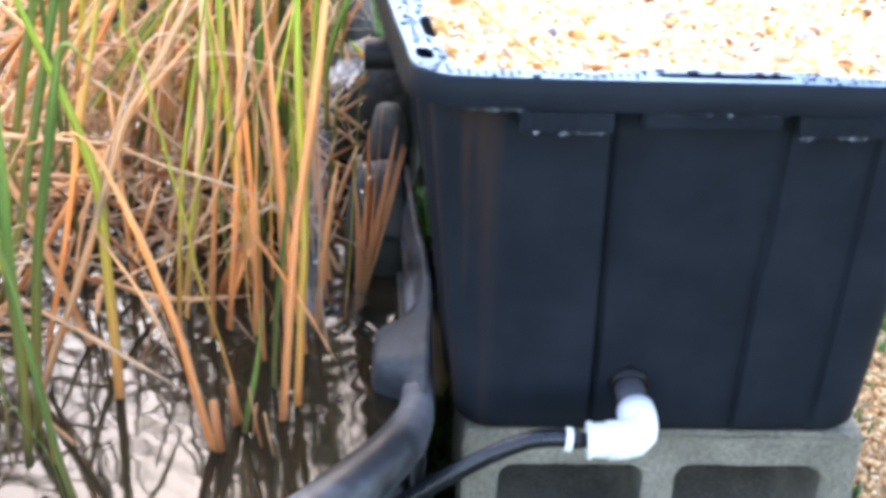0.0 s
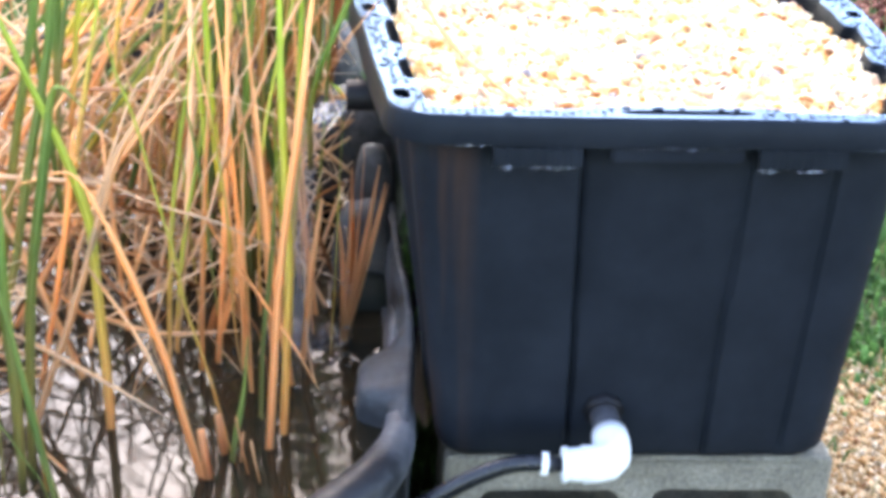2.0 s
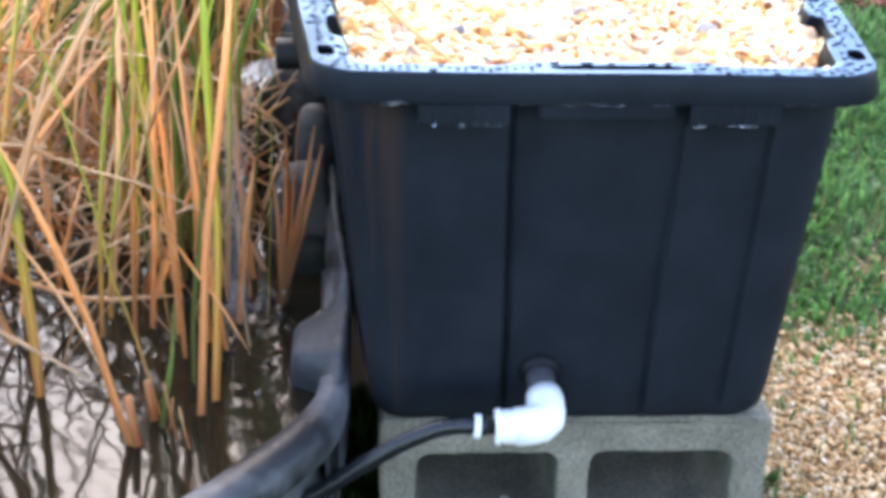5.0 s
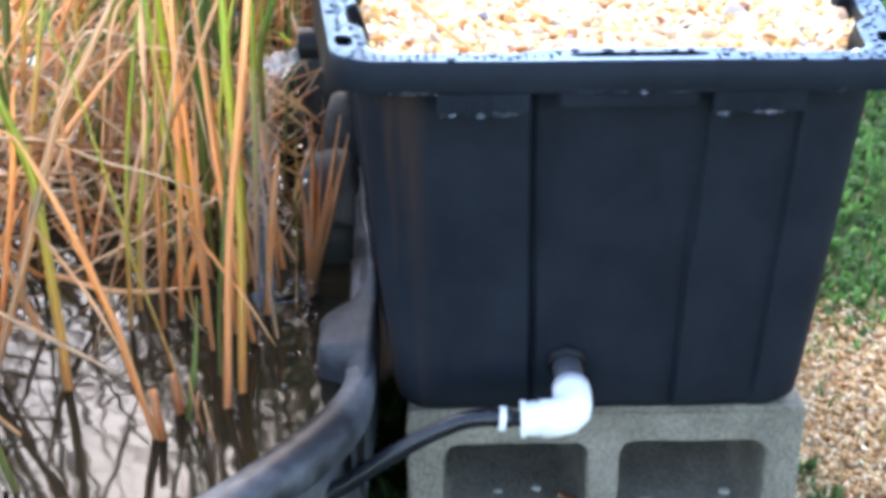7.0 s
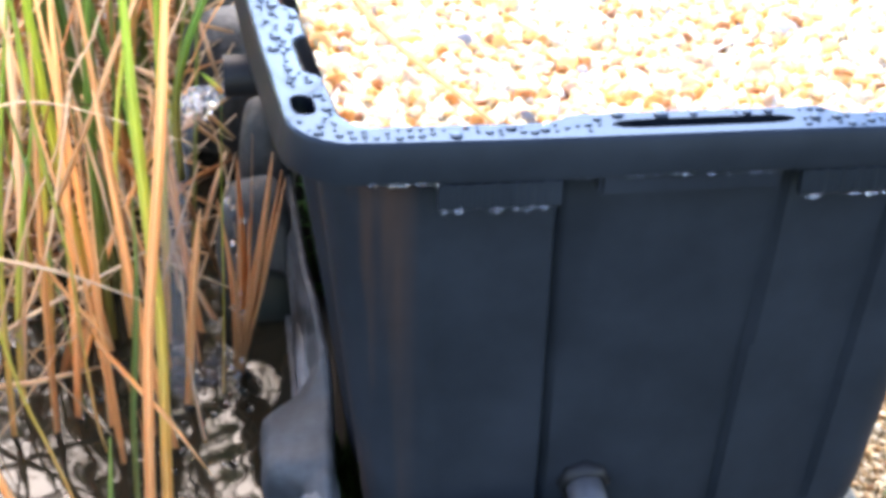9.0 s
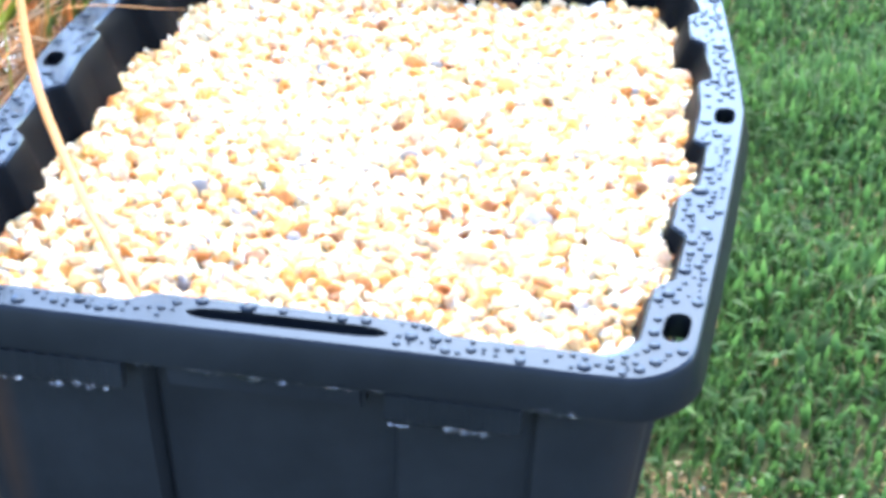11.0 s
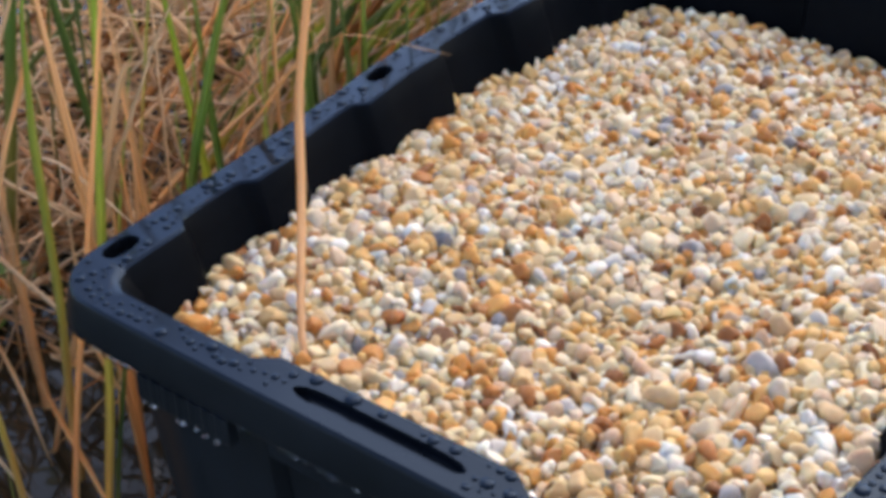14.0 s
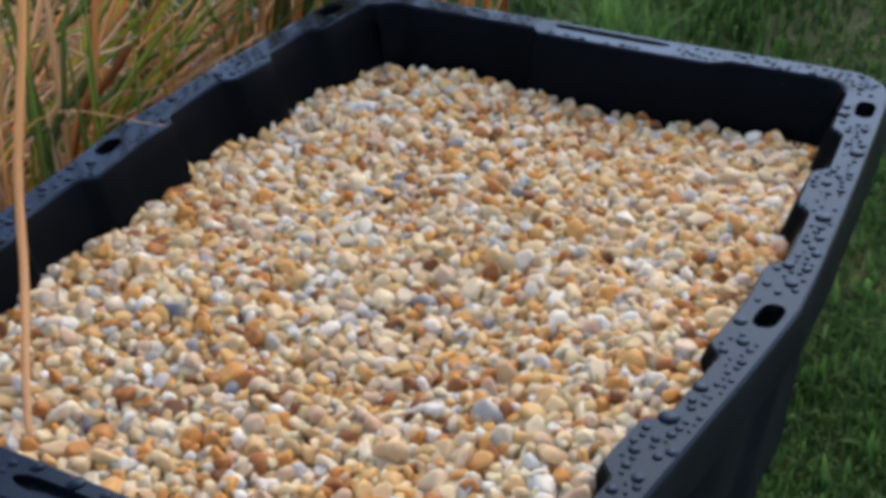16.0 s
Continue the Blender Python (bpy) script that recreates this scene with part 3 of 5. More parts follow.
def build_rim(parent):
    ring = contour(HALF, Y0, Y1, 0.045, FRONT_X, SIDE_Y)
    n = len(ring)
    prof = []
    for x, y, nx, ny, side in ring:
        w = inner_width(x, y, side)
        h0, h1 = (0.0165, 0.0285) if side == "front" and -0.06 < x < 0.09 else (0.012, 0.022) if side == "back" and -0.09 < x < 0.07 else (0.0135, min(0.0275, w - 0.003))
        if side in SLOT and SLOT[side][0] - 0.001 < x < SLOT[side][1] + 0.001:
            lo, hi = SLOT[side]
            u = abs(x - (lo + hi) / 2) / ((hi - lo) / 2)
            half_w = (h1 - h0) / 2 * max(0.25, math.sqrt(max(0.0, 1 - u ** 8)))
            h0, h1 = (h0 + h1) / 2 - half_w, (h0 + h1) / 2 + half_w
        near_hole = min(abs(y - h) for h in HOLES_Y) if side in ("left", "right") else 1.0
        if near_hole < 0.0151:
            half_w = 0.008 * max(0.04, 1 - (near_hole / 0.0152) ** 4) ** 0.5
            h0, h1 = 0.0205 - half_w, 0.0205 + half_w
        rows = [(0.0285, 0.553), (0.005, 0.553), (0.004, 0.5435), (0.001, 0.5435), (0.0, 0.546), (0.0052, 0.5664), (0.0060, 0.5689), (0.0076, RIM_Z + 0.0002), (h0, RIM_Z), (h1, RIM_Z),
                (w - 0.002, RIM_Z), (w, RIM_Z - 0.002), (w + 0.006, 0.552), (w + 0.012 if side == "corner" else w + 0.026 if side in ("left", "right") else w + 0.016, 0.485)]
        sag = 0.003 * noise.noise((x * 6, y * 6, 0.5)) - 0.08 * bow(y)
        col = [(x - nx * d, y - ny * d, z + sag) for d, z in rows]
        if side == "corner":  # the opening's corner is rounder than the rim's own offset would be
            for r in (9, 10, 11, 12, 13):
                d, z = rows[r]
                over = d - w
                radius = 0.018 + (0.008 if r == 9 else 0.0)
                wx, wy = 0.041 + over, 0.030 + over
                cx, cy = HALF - wx - radius, Y0 + wy + radius if ny < 0 else Y1 - wy - radius
                px = math.copysign(cx, nx) + nx * radius
                col[r] = (px * (1 + splay(px, y) / HALF), cy + ny * radius, z + sag)
        prof.append(col)
    k = len(prof[0])
    verts = [v for col in prof for v in col]
    faces = []
    for i in range(n):
        j = (i + 1) % n
        x, y, _, _, side = ring[i]
        x2, y2, _, _, side2 = ring[j]
        for r in range(k - 1):
            quad = (i * k + r, j * k + r, j * k + r + 1, i * k + r + 1)
            hole = recess = False
            if r == 8 and side == side2 and side in ("left", "right"):
                hole = any(abs((y + y2) / 2 - h) < 0.0148 for h in HOLES_Y)
            if r == 8 and side == side2 and side in ("front", "back"):
                lo, hi = SLOT[side]
                recess = lo - 0.001 < min(x, x2) and max(x, x2) < hi + 0.001
            if r == 0 and side == side2 and side in ("left", "right") and any(abs((y + y2) / 2 - h) < 0.0148 for h in HOLES_Y):
                continue  # the lock holes go right through the flange
            if not hole and not recess:
                faces.append(quad)
                continue
            depth = 0.0165 if hole else 0.0055
            low = []
            for q in quad:
                v = Vector(verts[q])
                verts.append((v.x, v.y, v.z - depth))
                low.append(len(verts) - 1)
            ends = [(0, 1), (2, 3)]
            if (hole and any(abs(abs(y - h) - 0.015) < 0.001 for h in HOLES_Y)) or x in SLOT.get(side, ()):
                ends.append((3, 0))
            if (hole and any(abs(abs(y2 - h) - 0.015) < 0.001 for h in HOLES_Y)) or x2 in SLOT.get(side, ()):
                ends.append((1, 2))
            for a, b in ends:
                faces.append((quad[a], quad[b], low[b], low[a]))
            if recess:
                faces.append(tuple(low))
    me = mesh_of("rim", verts, faces, WET_PLASTIC, smooth=False)
    me.materials.append(PLASTIC)
    me.materials.append(DAMP_PLASTIC)
    me.materials.append(SHADED_PLASTIC)
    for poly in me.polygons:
        # inner wall rows get the copy with shade in its colour
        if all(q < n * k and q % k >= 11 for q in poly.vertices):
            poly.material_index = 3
        elif all(q < n * k and q % k <= 3 for q in poly.vertices):
            poly.material_index = 1
        elif all(q < n * k and q % k <= 6 for q in poly.vertices):
            poly.material_index = 2
    me.shade_smooth()
    ob = part("rim", me, PLASTIC, parent, "rolled wet black rim with lock holes")
    ob.data.set_sharp_from_angle(angle=radians(40))
    return ob


def build_body(parent):
    """Tapered tub wall with proud pilasters on every side and a rounded foot."""
    fx = []
    for c in (-0.1185, 0.1185):
        fx += [c - 0.051, c - 0.045, c - 0.0405, c - 0.0375, c + 0.0375, c + 0.0405, c + 0.045, c + 0.051]
    fx = sorted(fx + [-0.19, 0.0, 0.19])
    sy = []
    for c in (0.14, 0.343, 0.546):
        sy += [c - 0.045, c - 0.0385, c + 0.0385, c + 0.045]
    sy = sorted(sy + [0.06, 0.24, 0.445, 0.626])

    def proud(x, y, side):
        if side in ("front", "back"):
            off = x - math.copysign(0.1185, x)
            return 0.005 if abs(off) < 0.039 else -0.007 if 0.039 < off < 0.0455 else -0.0025 if -0.0455 < off < -0.039 else 0.0
        if side in ("left", "right"):
            return 0.006 if any(abs(y - c) < 0.039 for c in (0.14, 0.343, 0.546)) else 0.0
        return 0.001

    levels = [(0.183, 0.030), (0.1845, 0.014), (0.189, 0.006), (0.199, 0.001), (0.22, 0.0), (0.30, 0), (0.38, 0), (0.46, 0), (0.53, 0), (0.560, 0)]
    cols = None
    grid = []
    for z, extra in levels:
        f = (z - BASE_Z) / (RIM_Z - BASE_Z)
        inset = 0.025 + (1 - f) * 0.027 + extra
        inset_y = 0.026 + (1 - f) * 0.018 + extra
        half, y0, y1, rad = HALF - inset, Y0 + inset_y, Y1 - inset_y, 0.032 + 0.013 * f
        xs = [x * (0.93 + 0.07 * f) for x in fx]
        xs[0], xs[-1] = -half + rad, half - rad
        ys = [0.343 + (y - 0.343) * (0.93 + 0.07 * f) for y in sy]
        ys[0], ys[-1] = y0 + rad, y1 - rad
        ring = contour(half, y0, y1, rad, xs, ys, bulge=f)
        base = contour(half, y0, y1, rad, fx, sy)
        row = []
        for (x, y, nx, ny, side), (bx, by, *_r) in zip(ring, base):
            p = proud(bx, by, side) * min(1.0, max(0.0, (z - 0.186) / 0.015))
            row.append((x + nx * p, y + ny * p, z))
        grid.append(row)
        cols = len(row)
    verts = [v for row in grid for v in row]
    faces = []
    for r in range(len(grid) - 1):
        for i in range(cols):
            j = (i + 1) % cols
            faces.append((r * cols + i, r * cols + j, (r + 1) * cols + j, (r + 1) * cols + i))
    faces.append(tuple(range(cols))[::-1])
    me = mesh_of("body", verts, faces, PLASTIC)
    ob = part("body", me, PLASTIC, parent, "tapered ribbed black plastic tub wall")
    ob.data.set_sharp_from_angle(angle=radians(50))


def latch_tab(parent, x0, x1, y, out):
    """A ribbed grip plate hanging from the rim."""
    verts, faces = [], []
    cols = 57
    for i in range(cols):
        x = x0 + (x1 - x0) * i / (cols - 1)
        rib = 0.0007 * max(0.0, math.sin(i * 2 * math.pi / 8)) if 3 < i < 53 else 0.0
        for z, d in ((0.5245, -0.006), (0.5245, 0.0004), (0.526, 0.0012 + rib), (0.5430, 0.0004 + rib), (0.5432, -0.006)):
            verts.append((x, y + out * d, z + 0.0006 * math.sin(i * 0.8)))
    for i in range(cols - 1):
        for k in range(4):
            a = i * 5 + k
            faces.append((a, a + 5, a + 6, a + 1) if out < 0 else (a, a + 1, a + 6, a + 5))
    faces.append(tuple(range(5)))
    faces.append(tuple((cols - 1) * 5 + k for k in range(5))[::-1])
    part("latch_tab", mesh_of("latch_tab", verts, faces, DAMP_PLASTIC, smooth=False), DAMP_PLASTIC, parent)


def handle_grip(parent, y, out):
    bm = bmesh.new()
    lo, hi = sorted((y - out * 0.02, y - out * 0.003))
    box(bm, (-0.055, lo, 0.5275), (0.066, hi, 0.552), 0.003, 2)
    part("handle", bm, PLASTIC, parent)


tote = thing("storage_tote", (0, 0, 0), "wet black plastic storage tote filled with pea gravel", "storage tote")
build_body(tote)
build_rim(tote)
for ty, to in ((Y0, -1), (Y1, 1)):
    latch_tab(tote, -0.159, -0.080, ty, to)
    latch_tab(tote, 0.078, 0.157, ty, to)
    handle_grip(tote, ty, to)


# ---- the pea gravel ----
def gravel_top(x, y):
    h = 0.534 - 0.026 * y + 0.006 * np.sin(x * 17 + 1) * np.cos(y * 13)
    return h - 0.004 * np.clip((-0.10 - x) / 0.13, 0, 1) + 0.022 * np.clip((x - 0.08) / 0.13, 0, 1) * np.clip((0.66 - y) / 0.14, 0, 1)


def build_gravel():
    rng = np.random.default_rng(5)
    cs, ss = [], []
    for layer, (step, drop) in enumerate(((0.0084, 0.0), (0.0084, 0.004), (0.0105, 0.0095))):
        gx = np.arange(-0.29, 0.266, step)
        gy = np.arange(0.015, 0.70, step)
        X, Y = np.meshgrid(gx, gy)
        X = X + rng.uniform(-0.5, 0.5, X.shape) * step
        Y = Y + rng.uniform(-0.5, 0.5, Y.shape) * step
        X, Y = X.ravel(), Y.ravel()
        lim = HALF - np.where(X > 0, 0.029, 0.038) + np.array([splay(x, y) for x, y in zip(X, Y)])
        dx, dy = np.maximum(np.abs(X) - (lim - 0.035), 0), np.maximum(np.abs(Y - 0.357) - 0.294, 0)
        ok = np.hypot(dx, dy) < 0.035
        X, Y = X[ok], Y[ok]
        s = np.clip(rng.lognormal(np.log(0.0064), 0.27, len(X)), 0.0034, 0.0108)
        Z = gravel_top(X, Y) - drop + rng.normal(0, 0.0016, len(X)) - 0.004
        cs.append(np.stack([X, Y, Z], -1))
        ss.append(s)
    v, t = pebbles(rng, cs[0], ss[0], 3)
    for c, size, level in ((cs[1], ss[1], 2), (cs[2], ss[2], 1)):
        v2, t2 = pebbles(rng, c, size, level)
        t = np.concatenate([t, t2 + len(v)])
        v = np.concatenate([v, v2])
    me = fast_mesh("pea_gravel", v, t, GRAVEL)
    ob = tagged(new("pea_gravel", me), "wet tan, orange and cream pea gravel heaped in the tote", "gravel", kind="stuff")
    gx, gy = np.linspace(-0.2, 0.2, 40), np.linspace(0.035, 0.675, 50)
    verts = [(x * (1 + splay(x, y) / HALF), y, float(gravel_top(x, y)) - 0.016) for x in gx for y in gy]
    faces = [(i * 50 + j, i * 50 + 50 + j, i * 50 + 51 + j, i * 50 + 1 + j) for i in range(39) for j in range(49)]
    bed = part("gravel_bed", mesh_of("gravel_bed", verts, faces, GRAVEL_BED), GRAVEL_BED, ob)
    return ob


build_gravel()


# ---- concrete blocks under the tote ----
def rounded_rect(x0, z0, x1, z1, r, n=5):
    out = []
    for cx, cz, a0 in ((x1 - r, z0 + r, -90), (x1 - r, z1 - r, 0), (x0 + r, z1 - r, 90), (x0 + r, z0 + r, 180)):
        for i in range(n + 1):
            a = radians(a0 + 90 * i / n)
            out.append((cx + r * math.cos(a), cz + r * math.sin(a)))
    return out


def block_mesh():
    cu = bpy.data.curves.new("block_outline", "CURVE")
    cu.dimensions, cu.fill_mode = "2D", "BOTH"
    shapes = [rounded_rect(-0.195, 0.0, 0.195, 0.192, 0.004, 3), rounded_rect(-0.166, 0.034, -0.014, 0.156, 0.02), rounded_rect(0.012, 0.034, 0.166, 0.156, 0.02)]
    for pts in shapes:
        sp = cu.splines.new("POLY")
        sp.points.add(len(pts) - 1)
        for p, (x, z) in zip(sp.points, pts):
            p.co = (x, z, 0, 1)
        sp.use_cyclic_u = True
    cu.extrude, cu.bevel_depth, cu.bevel_resolution = 0.092, 0.003, 1
    tmp = bpy.data.objects.new("block_outline", cu)
    scene.collection.objects.link(tmp)
    me = bpy.data.meshes.new_from_object(tmp.evaluated_get(bpy.context.evaluated_depsgraph_get()))
    bpy.data.objects.remove(tmp)
    me.transform(Matrix.Rotation(radians(90), 4, "X"))
    bm = bmesh.new()
    bm.from_mesh(me)
    bmesh.ops.remove_doubles(bm, verts=bm.verts, dist=0.0002)
    for _ in range(2):
        bmesh.ops.subdivide_edges(bm, edges=[e for e in bm.edges if e.calc_length() > 0.008], cuts=2, use_grid_fill=True)
    bm.normal_update()
    for v in bm.verts:  # rough cast faces and worn arrises
        v.co += v.normal * (0.0012 * noise.noise(v.co * 60) + 0.0011 * noise.noise(v.co * 170) + 0.0015 * noise.noise(v.co * 13))
    bm.to_mesh(me)
    bm.free()
    me.transform(Matrix.Diagonal((1.016, 1, 1, 1)))
    me.polygons.foreach_set("use_smooth", np.ones(len(me.polygons), dtype=bool))
    me.set_sharp_from_angle(angle=radians(50))
    me.materials.clear()
    me.materials.append(CONCRETE)
    return me


block = new("concrete_block", block_mesh())
block.location = (0.0098, 0.129, -0.011)
tagged(block, "weathered grey two-core concrete block carrying the tote", "concrete block", "blocks under the tote")
# unseen blocks added behind: carry the rear, shut light out of the cores
for by in (0.428, 0.66):
    copy_thing(block, pose(0.0, by, 0.084, 90, 0, 0) @ Matrix.Diagonal((0.9, 1, 1, 1)))


# ---- drain elbow and hose at the foot of the tote ----
drain = thing("drain_hose", (-0.035, -0.045, 0.245), "white elbow fitting and black hose draining the tote", "drain hose")


def at_drain(points):
    return [Vector(p) - Vector((-0.035, -0.045, 0.245)) for p in points]


part("nipple", tube_mesh("nipple", at_drain([(-0.035, 0.06, 0.248), (-0.035, 0.02, 0.247), (-0.035, -0.028, 0.246)]), 0.0145, GREY_PIPE, sides=24), GREY_PIPE, drain, "dark grey pipe nipple")
part("flange", tube_mesh("flange", at_drain([(-0.035, 0.034, 0.248), (-0.035, 0.020, 0.248), (-0.035, 0.016, 0.247)]), [0.021, 0.021, 0.018], PLASTIC_SMOOTH, sides=8), PLASTIC_SMOOTH, drain)
elbow_path = [(-0.035, -0.022, 0.248), (-0.035, -0.034, 0.247), (-0.035, -0.044, 0.245), (-0.0365, -0.053, 0.2435), (-0.042, -0.059, 0.242), (-0.051, -0.061, 0.241), (-0.066, -0.0615, 0.24)]
elbow = part("elbow", tube_mesh("elbow", at_drain(elbow_path), [0.0178, 0.0184, 0.0182, 0.0182, 0.0184, 0.0182, 0.0182], WHITE_PVC, sides=28), WHITE_PVC, drain, "white PVC elbow")
part("nut", tube_mesh("nut", at_drain([(-0.064, -0.0615, 0.24), (-0.066, -0.0615, 0.24), (-0.076, -0.0615, 0.24), (-0.078, -0.0615, 0.24), (-0.080, -0.0615, 0.24), (-0.085, -0.0615, 0.24)]), [0.0165, 0.0165, 0.0165, 0.0152, 0.0175, 0.0175], WHITE_PVC, sides=12), WHITE_PVC, elbow)
part("barb", tube_mesh("barb", at_drain([(-0.083, -0.0615, 0.24), (-0.098, -0.0615, 0.2405)]), 0.0072, PLASTIC_SMOOTH), PLASTIC_SMOOTH, elbow)
part("clamp", tube_mesh("clamp", at_drain([(-0.0985, -0.0615, 0.2405), (-0.1045, -0.0613, 0.241)]), 0.0115, WHITE_PVC, sides=20), WHITE_PVC, drain, "white plastic hose clamp")
hose_pts = smooth_points([(-0.092, -0.0615, 0.2405), (-0.115, -0.061, 0.242), (-0.140, -0.060, 0.237), (-0.172, -0.058, 0.220), (-0.205, -0.055, 0.196), (-0.245, -0.052, 0.164), (-0.274, -0.052, 0.140), (-0.287, -0.078, 0.105),
                          (-0.295, -0.13, 0.05), (-0.33, -0.20, 0.02), (-0.42, -0.32, 0.010), (-0.60, -0.46, 0.010)], 48)
part("hose", tube_mesh("hose", at_drain(hose_pts), 0.0085, HOSE, sides=16), HOSE, drain, "wet black vinyl hose")

# ---- overflow outlet on the side of the tote ----
outlet = thing("outlet_pipe", (-0.28, 0.225, 0.506), "short black outlet pipe pouring water into the pond", "outlet pipe")


def open_pipe(name, a, b, r, wall, material, parent):
    a, b = Vector(a), Vector(b)
    v, f = tube([a, b], r, 28, cap=False)
    v2, f2 = tube([a, b], r - wall, 28, cap=False)
    o = len(v)
    faces = f + [tuple(q + o for q in reversed(x)) for x in f2]
    for end in (0, 28):
        for s in range(28):
            t = (s + 1) % 28
            quad = (end + s, end + t, o + end + t, o + end + s)
            faces.append(quad if end else quad[::-1])
    me = mesh_of(name, v + v2, faces, material)
    ob = part(name, me, material, parent)
    ob.data.set_sharp_from_angle(angle=radians(40))


open_pipe("pipe", (0.06, 0, 0.0), (-0.016, 0, -0.001), 0.0165, 0.003, PLASTIC_SMOOTH, outlet)
open_pipe("collar", (0.03, 0, 0.0), (0.022, 0, 0.0), 0.024, 0.008, PLASTIC_SMOOTH, outlet)

# ---- reeds ----
def blade_arrays(points, width, n=14, fold=0.35, twist=0.0, tip=0.15, rnd=random):
    """A tapering blade with a keel along a curve: vertices, triangles and UVs."""
    pts = smooth_points(points, n)
    verts, uvs, faces = [], [], []
    roll = rnd.uniform(0, math.pi)
    prev = None
    for i, p in enumerate(pts):
        d = (pts[min(i + 1, n - 1)] - pts[max(i - 1, 0)]).normalized()
        if prev is None:
            prev = Matrix.Rotation(roll, 3, d) @ d.orthogonal().normalized()
        side = (prev - d * prev.dot(d)).normalized()
        side = Matrix.Rotation(twist / n, 3, d) @ side
        prev = side
        f = i / (n - 1)
        w = width * min(1.0, (1 - f) / 0.45 + tip) * (0.75 + 0.25 * min(1, f * 6)) / 2
        keel = side.cross(d) * w * fold
        verts += [p - side * w, p + keel, p + side * w]
        uvs += [(0.0, f), (0.5, f), (1.0, f)]
    for i in range(n - 1):
        a = i * 3
        for k in range(3):
            b, c = a + k, a + (k + 1) % 3
            faces += [(b, c, c + 3), (b, c + 3, b + 3)]
    faces += [(2, 1, 0), (n * 3 - 3, n * 3 - 2, n * 3 - 1)]
    return verts, faces, uvs


def blade(parent, points, width, material, name="leaf", **kw):
    o = Vector(parent.location)
    v, f, uv = blade_arrays([Vector(p) - o for p in points], width, **kw)
    return part(name, mesh_of(name, v, f, material, uvs=uv), material, parent)


CLUMP_AT = [(-0.35, 0.05), (-0.4, 0.03), (-0.5, 0.18), (-0.56, 0.03), (-0.31, 0.24), (-0.41, 0.25), (-0.52, 0.43), (-0.67, 0.28), (-0.43, 0.46), (-0.69, 0.58), (-0.52, 0.65), (-0.84, 0.43),
            (-0.88, 0.73), (-0.76, -0.14), (-0.8, 0.09), (-1.06, 0.28), (-0.65, 0.84), (-1.1, 0.61), (-0.74, -0.0), (-0.99, -0.06), (-0.91, -0.23), (-1.25, 0.09)]
clumps = []
for cx, cy in CLUMP_AT:
    far_ = cy > 0.4 or cx < -0.66
    clumps.append(thing("reed_clump", (cx, cy, 0.1), "dense mostly dead tan reeds standing in the pond" if far_ else "tan and green reed blades rising from the pond water", "reeds", "reeds in the pond"))


def nearest_clump(p):
    return min(clumps, key=lambda c: (c.location.x - p[0]) ** 2 + (c.location.y - p[1]) ** 2)


def reed(points, width, material, extra=0.0, **kw):
    """A blade through the given points, rooted under water where it starts there and carried on past the last point with a droop."""
    p = [Vector(q) for q in points]
    if p[0].z < 0.215:
        p.insert(0, p[0] + (p[0] - p[1]).normalized() * 0.1)
    if extra:
        d = (p[-1] - p[-2]).normalized()
        e = p[-1] + d * extra * 0.6 + Vector((0, 0, -0.02))
        p += [e, e + d * extra * 0.4 + Vector((d.x * 0.08, d.y * 0.08, -0.06))]
    return blade(nearest_clump(p[0]), p, width, material, n=max(14, 4 * len(p)), **kw)


# the reeds that stand out in front
reed([(-0.356, 0.047, 0.200), (-0.352, 0.066, 0.295), (-0.349, 0.082, 0.375), (-0.353, 0.102, 0.476), (-0.355, 0.114, 0.534), (-0.356, 0.128, 0.603)], 0.0085, REED_LIME, 0.35)
reed([(-0.368, 0.021, 0.200), (-0.363, 0.038, 0.285), (-0.356, 0.057, 0.381), (-0.344, 0.075, 0.471), (-0.335, 0.089, 0.538), (-0.327, 0.103, 0.610)], 0.008, REED_DRY, 0.3)
reed([(-0.382, 0.079, 0.200), (-0.379, 0.095, 0.279), (-0.371, 0.109, 0.350), (-0.366, 0.122, 0.413), (-0.365, 0.130, 0.457)], 0.011, REED_GREEN, 0)
reed([(-0.399, 0.070, 0.266), (-0.404, 0.075, 0.302), (-0.408, 0.085, 0.367), (-0.410, 0.094, 0.424), (-0.419, 0.105, 0.497), (-0.426, 0.114, 0.561), (-0.427, 0.120, 0.601)], 0.0085, REED_LIME, 0.15)
reed([(-0.404, 0.000, 0.200), (-0.398, 0.000, 0.233), (-0.389, 0.000, 0.281), (-0.383, 0.000, 0.340)], 0.008, REED_GREEN, 0)
reed([(-0.408, 0.020, 0.200), (-0.419, 0.025, 0.253), (-0.433, 0.031, 0.307), (-0.445, 0.035, 0.349), (-0.454, 0.040, 0.403), (-0.468, 0.046, 0.462), (-0.485, 0.054, 0.537), (-0.499, 0.058, 0.578), (-0.508, 0.062, 0.619)], 0.0095, REED_LIME, 0.3)
reed([(-0.532, 0.056, 0.200), (-0.533, 0.062, 0.257), (-0.536, 0.069, 0.330), (-0.538, 0.074, 0.383), (-0.540, 0.078, 0.421), (-0.557, 0.084, 0.482), (-0.584, 0.091, 0.551)], 0.01, REED_LIME, 0.3)
reed([(-0.519, 0.122, 0.211), (-0.500, 0.130, 0.268), (-0.474, 0.143, 0.350), (-0.443, 0.155, 0.432), (-0.419, 0.162, 0.481), (-0.405, 0.170, 0.531), (-0.387, 0.174, 0.560), (-0.374, 0.178, 0.588)], 0.0095, REED_PALE, 0.2)
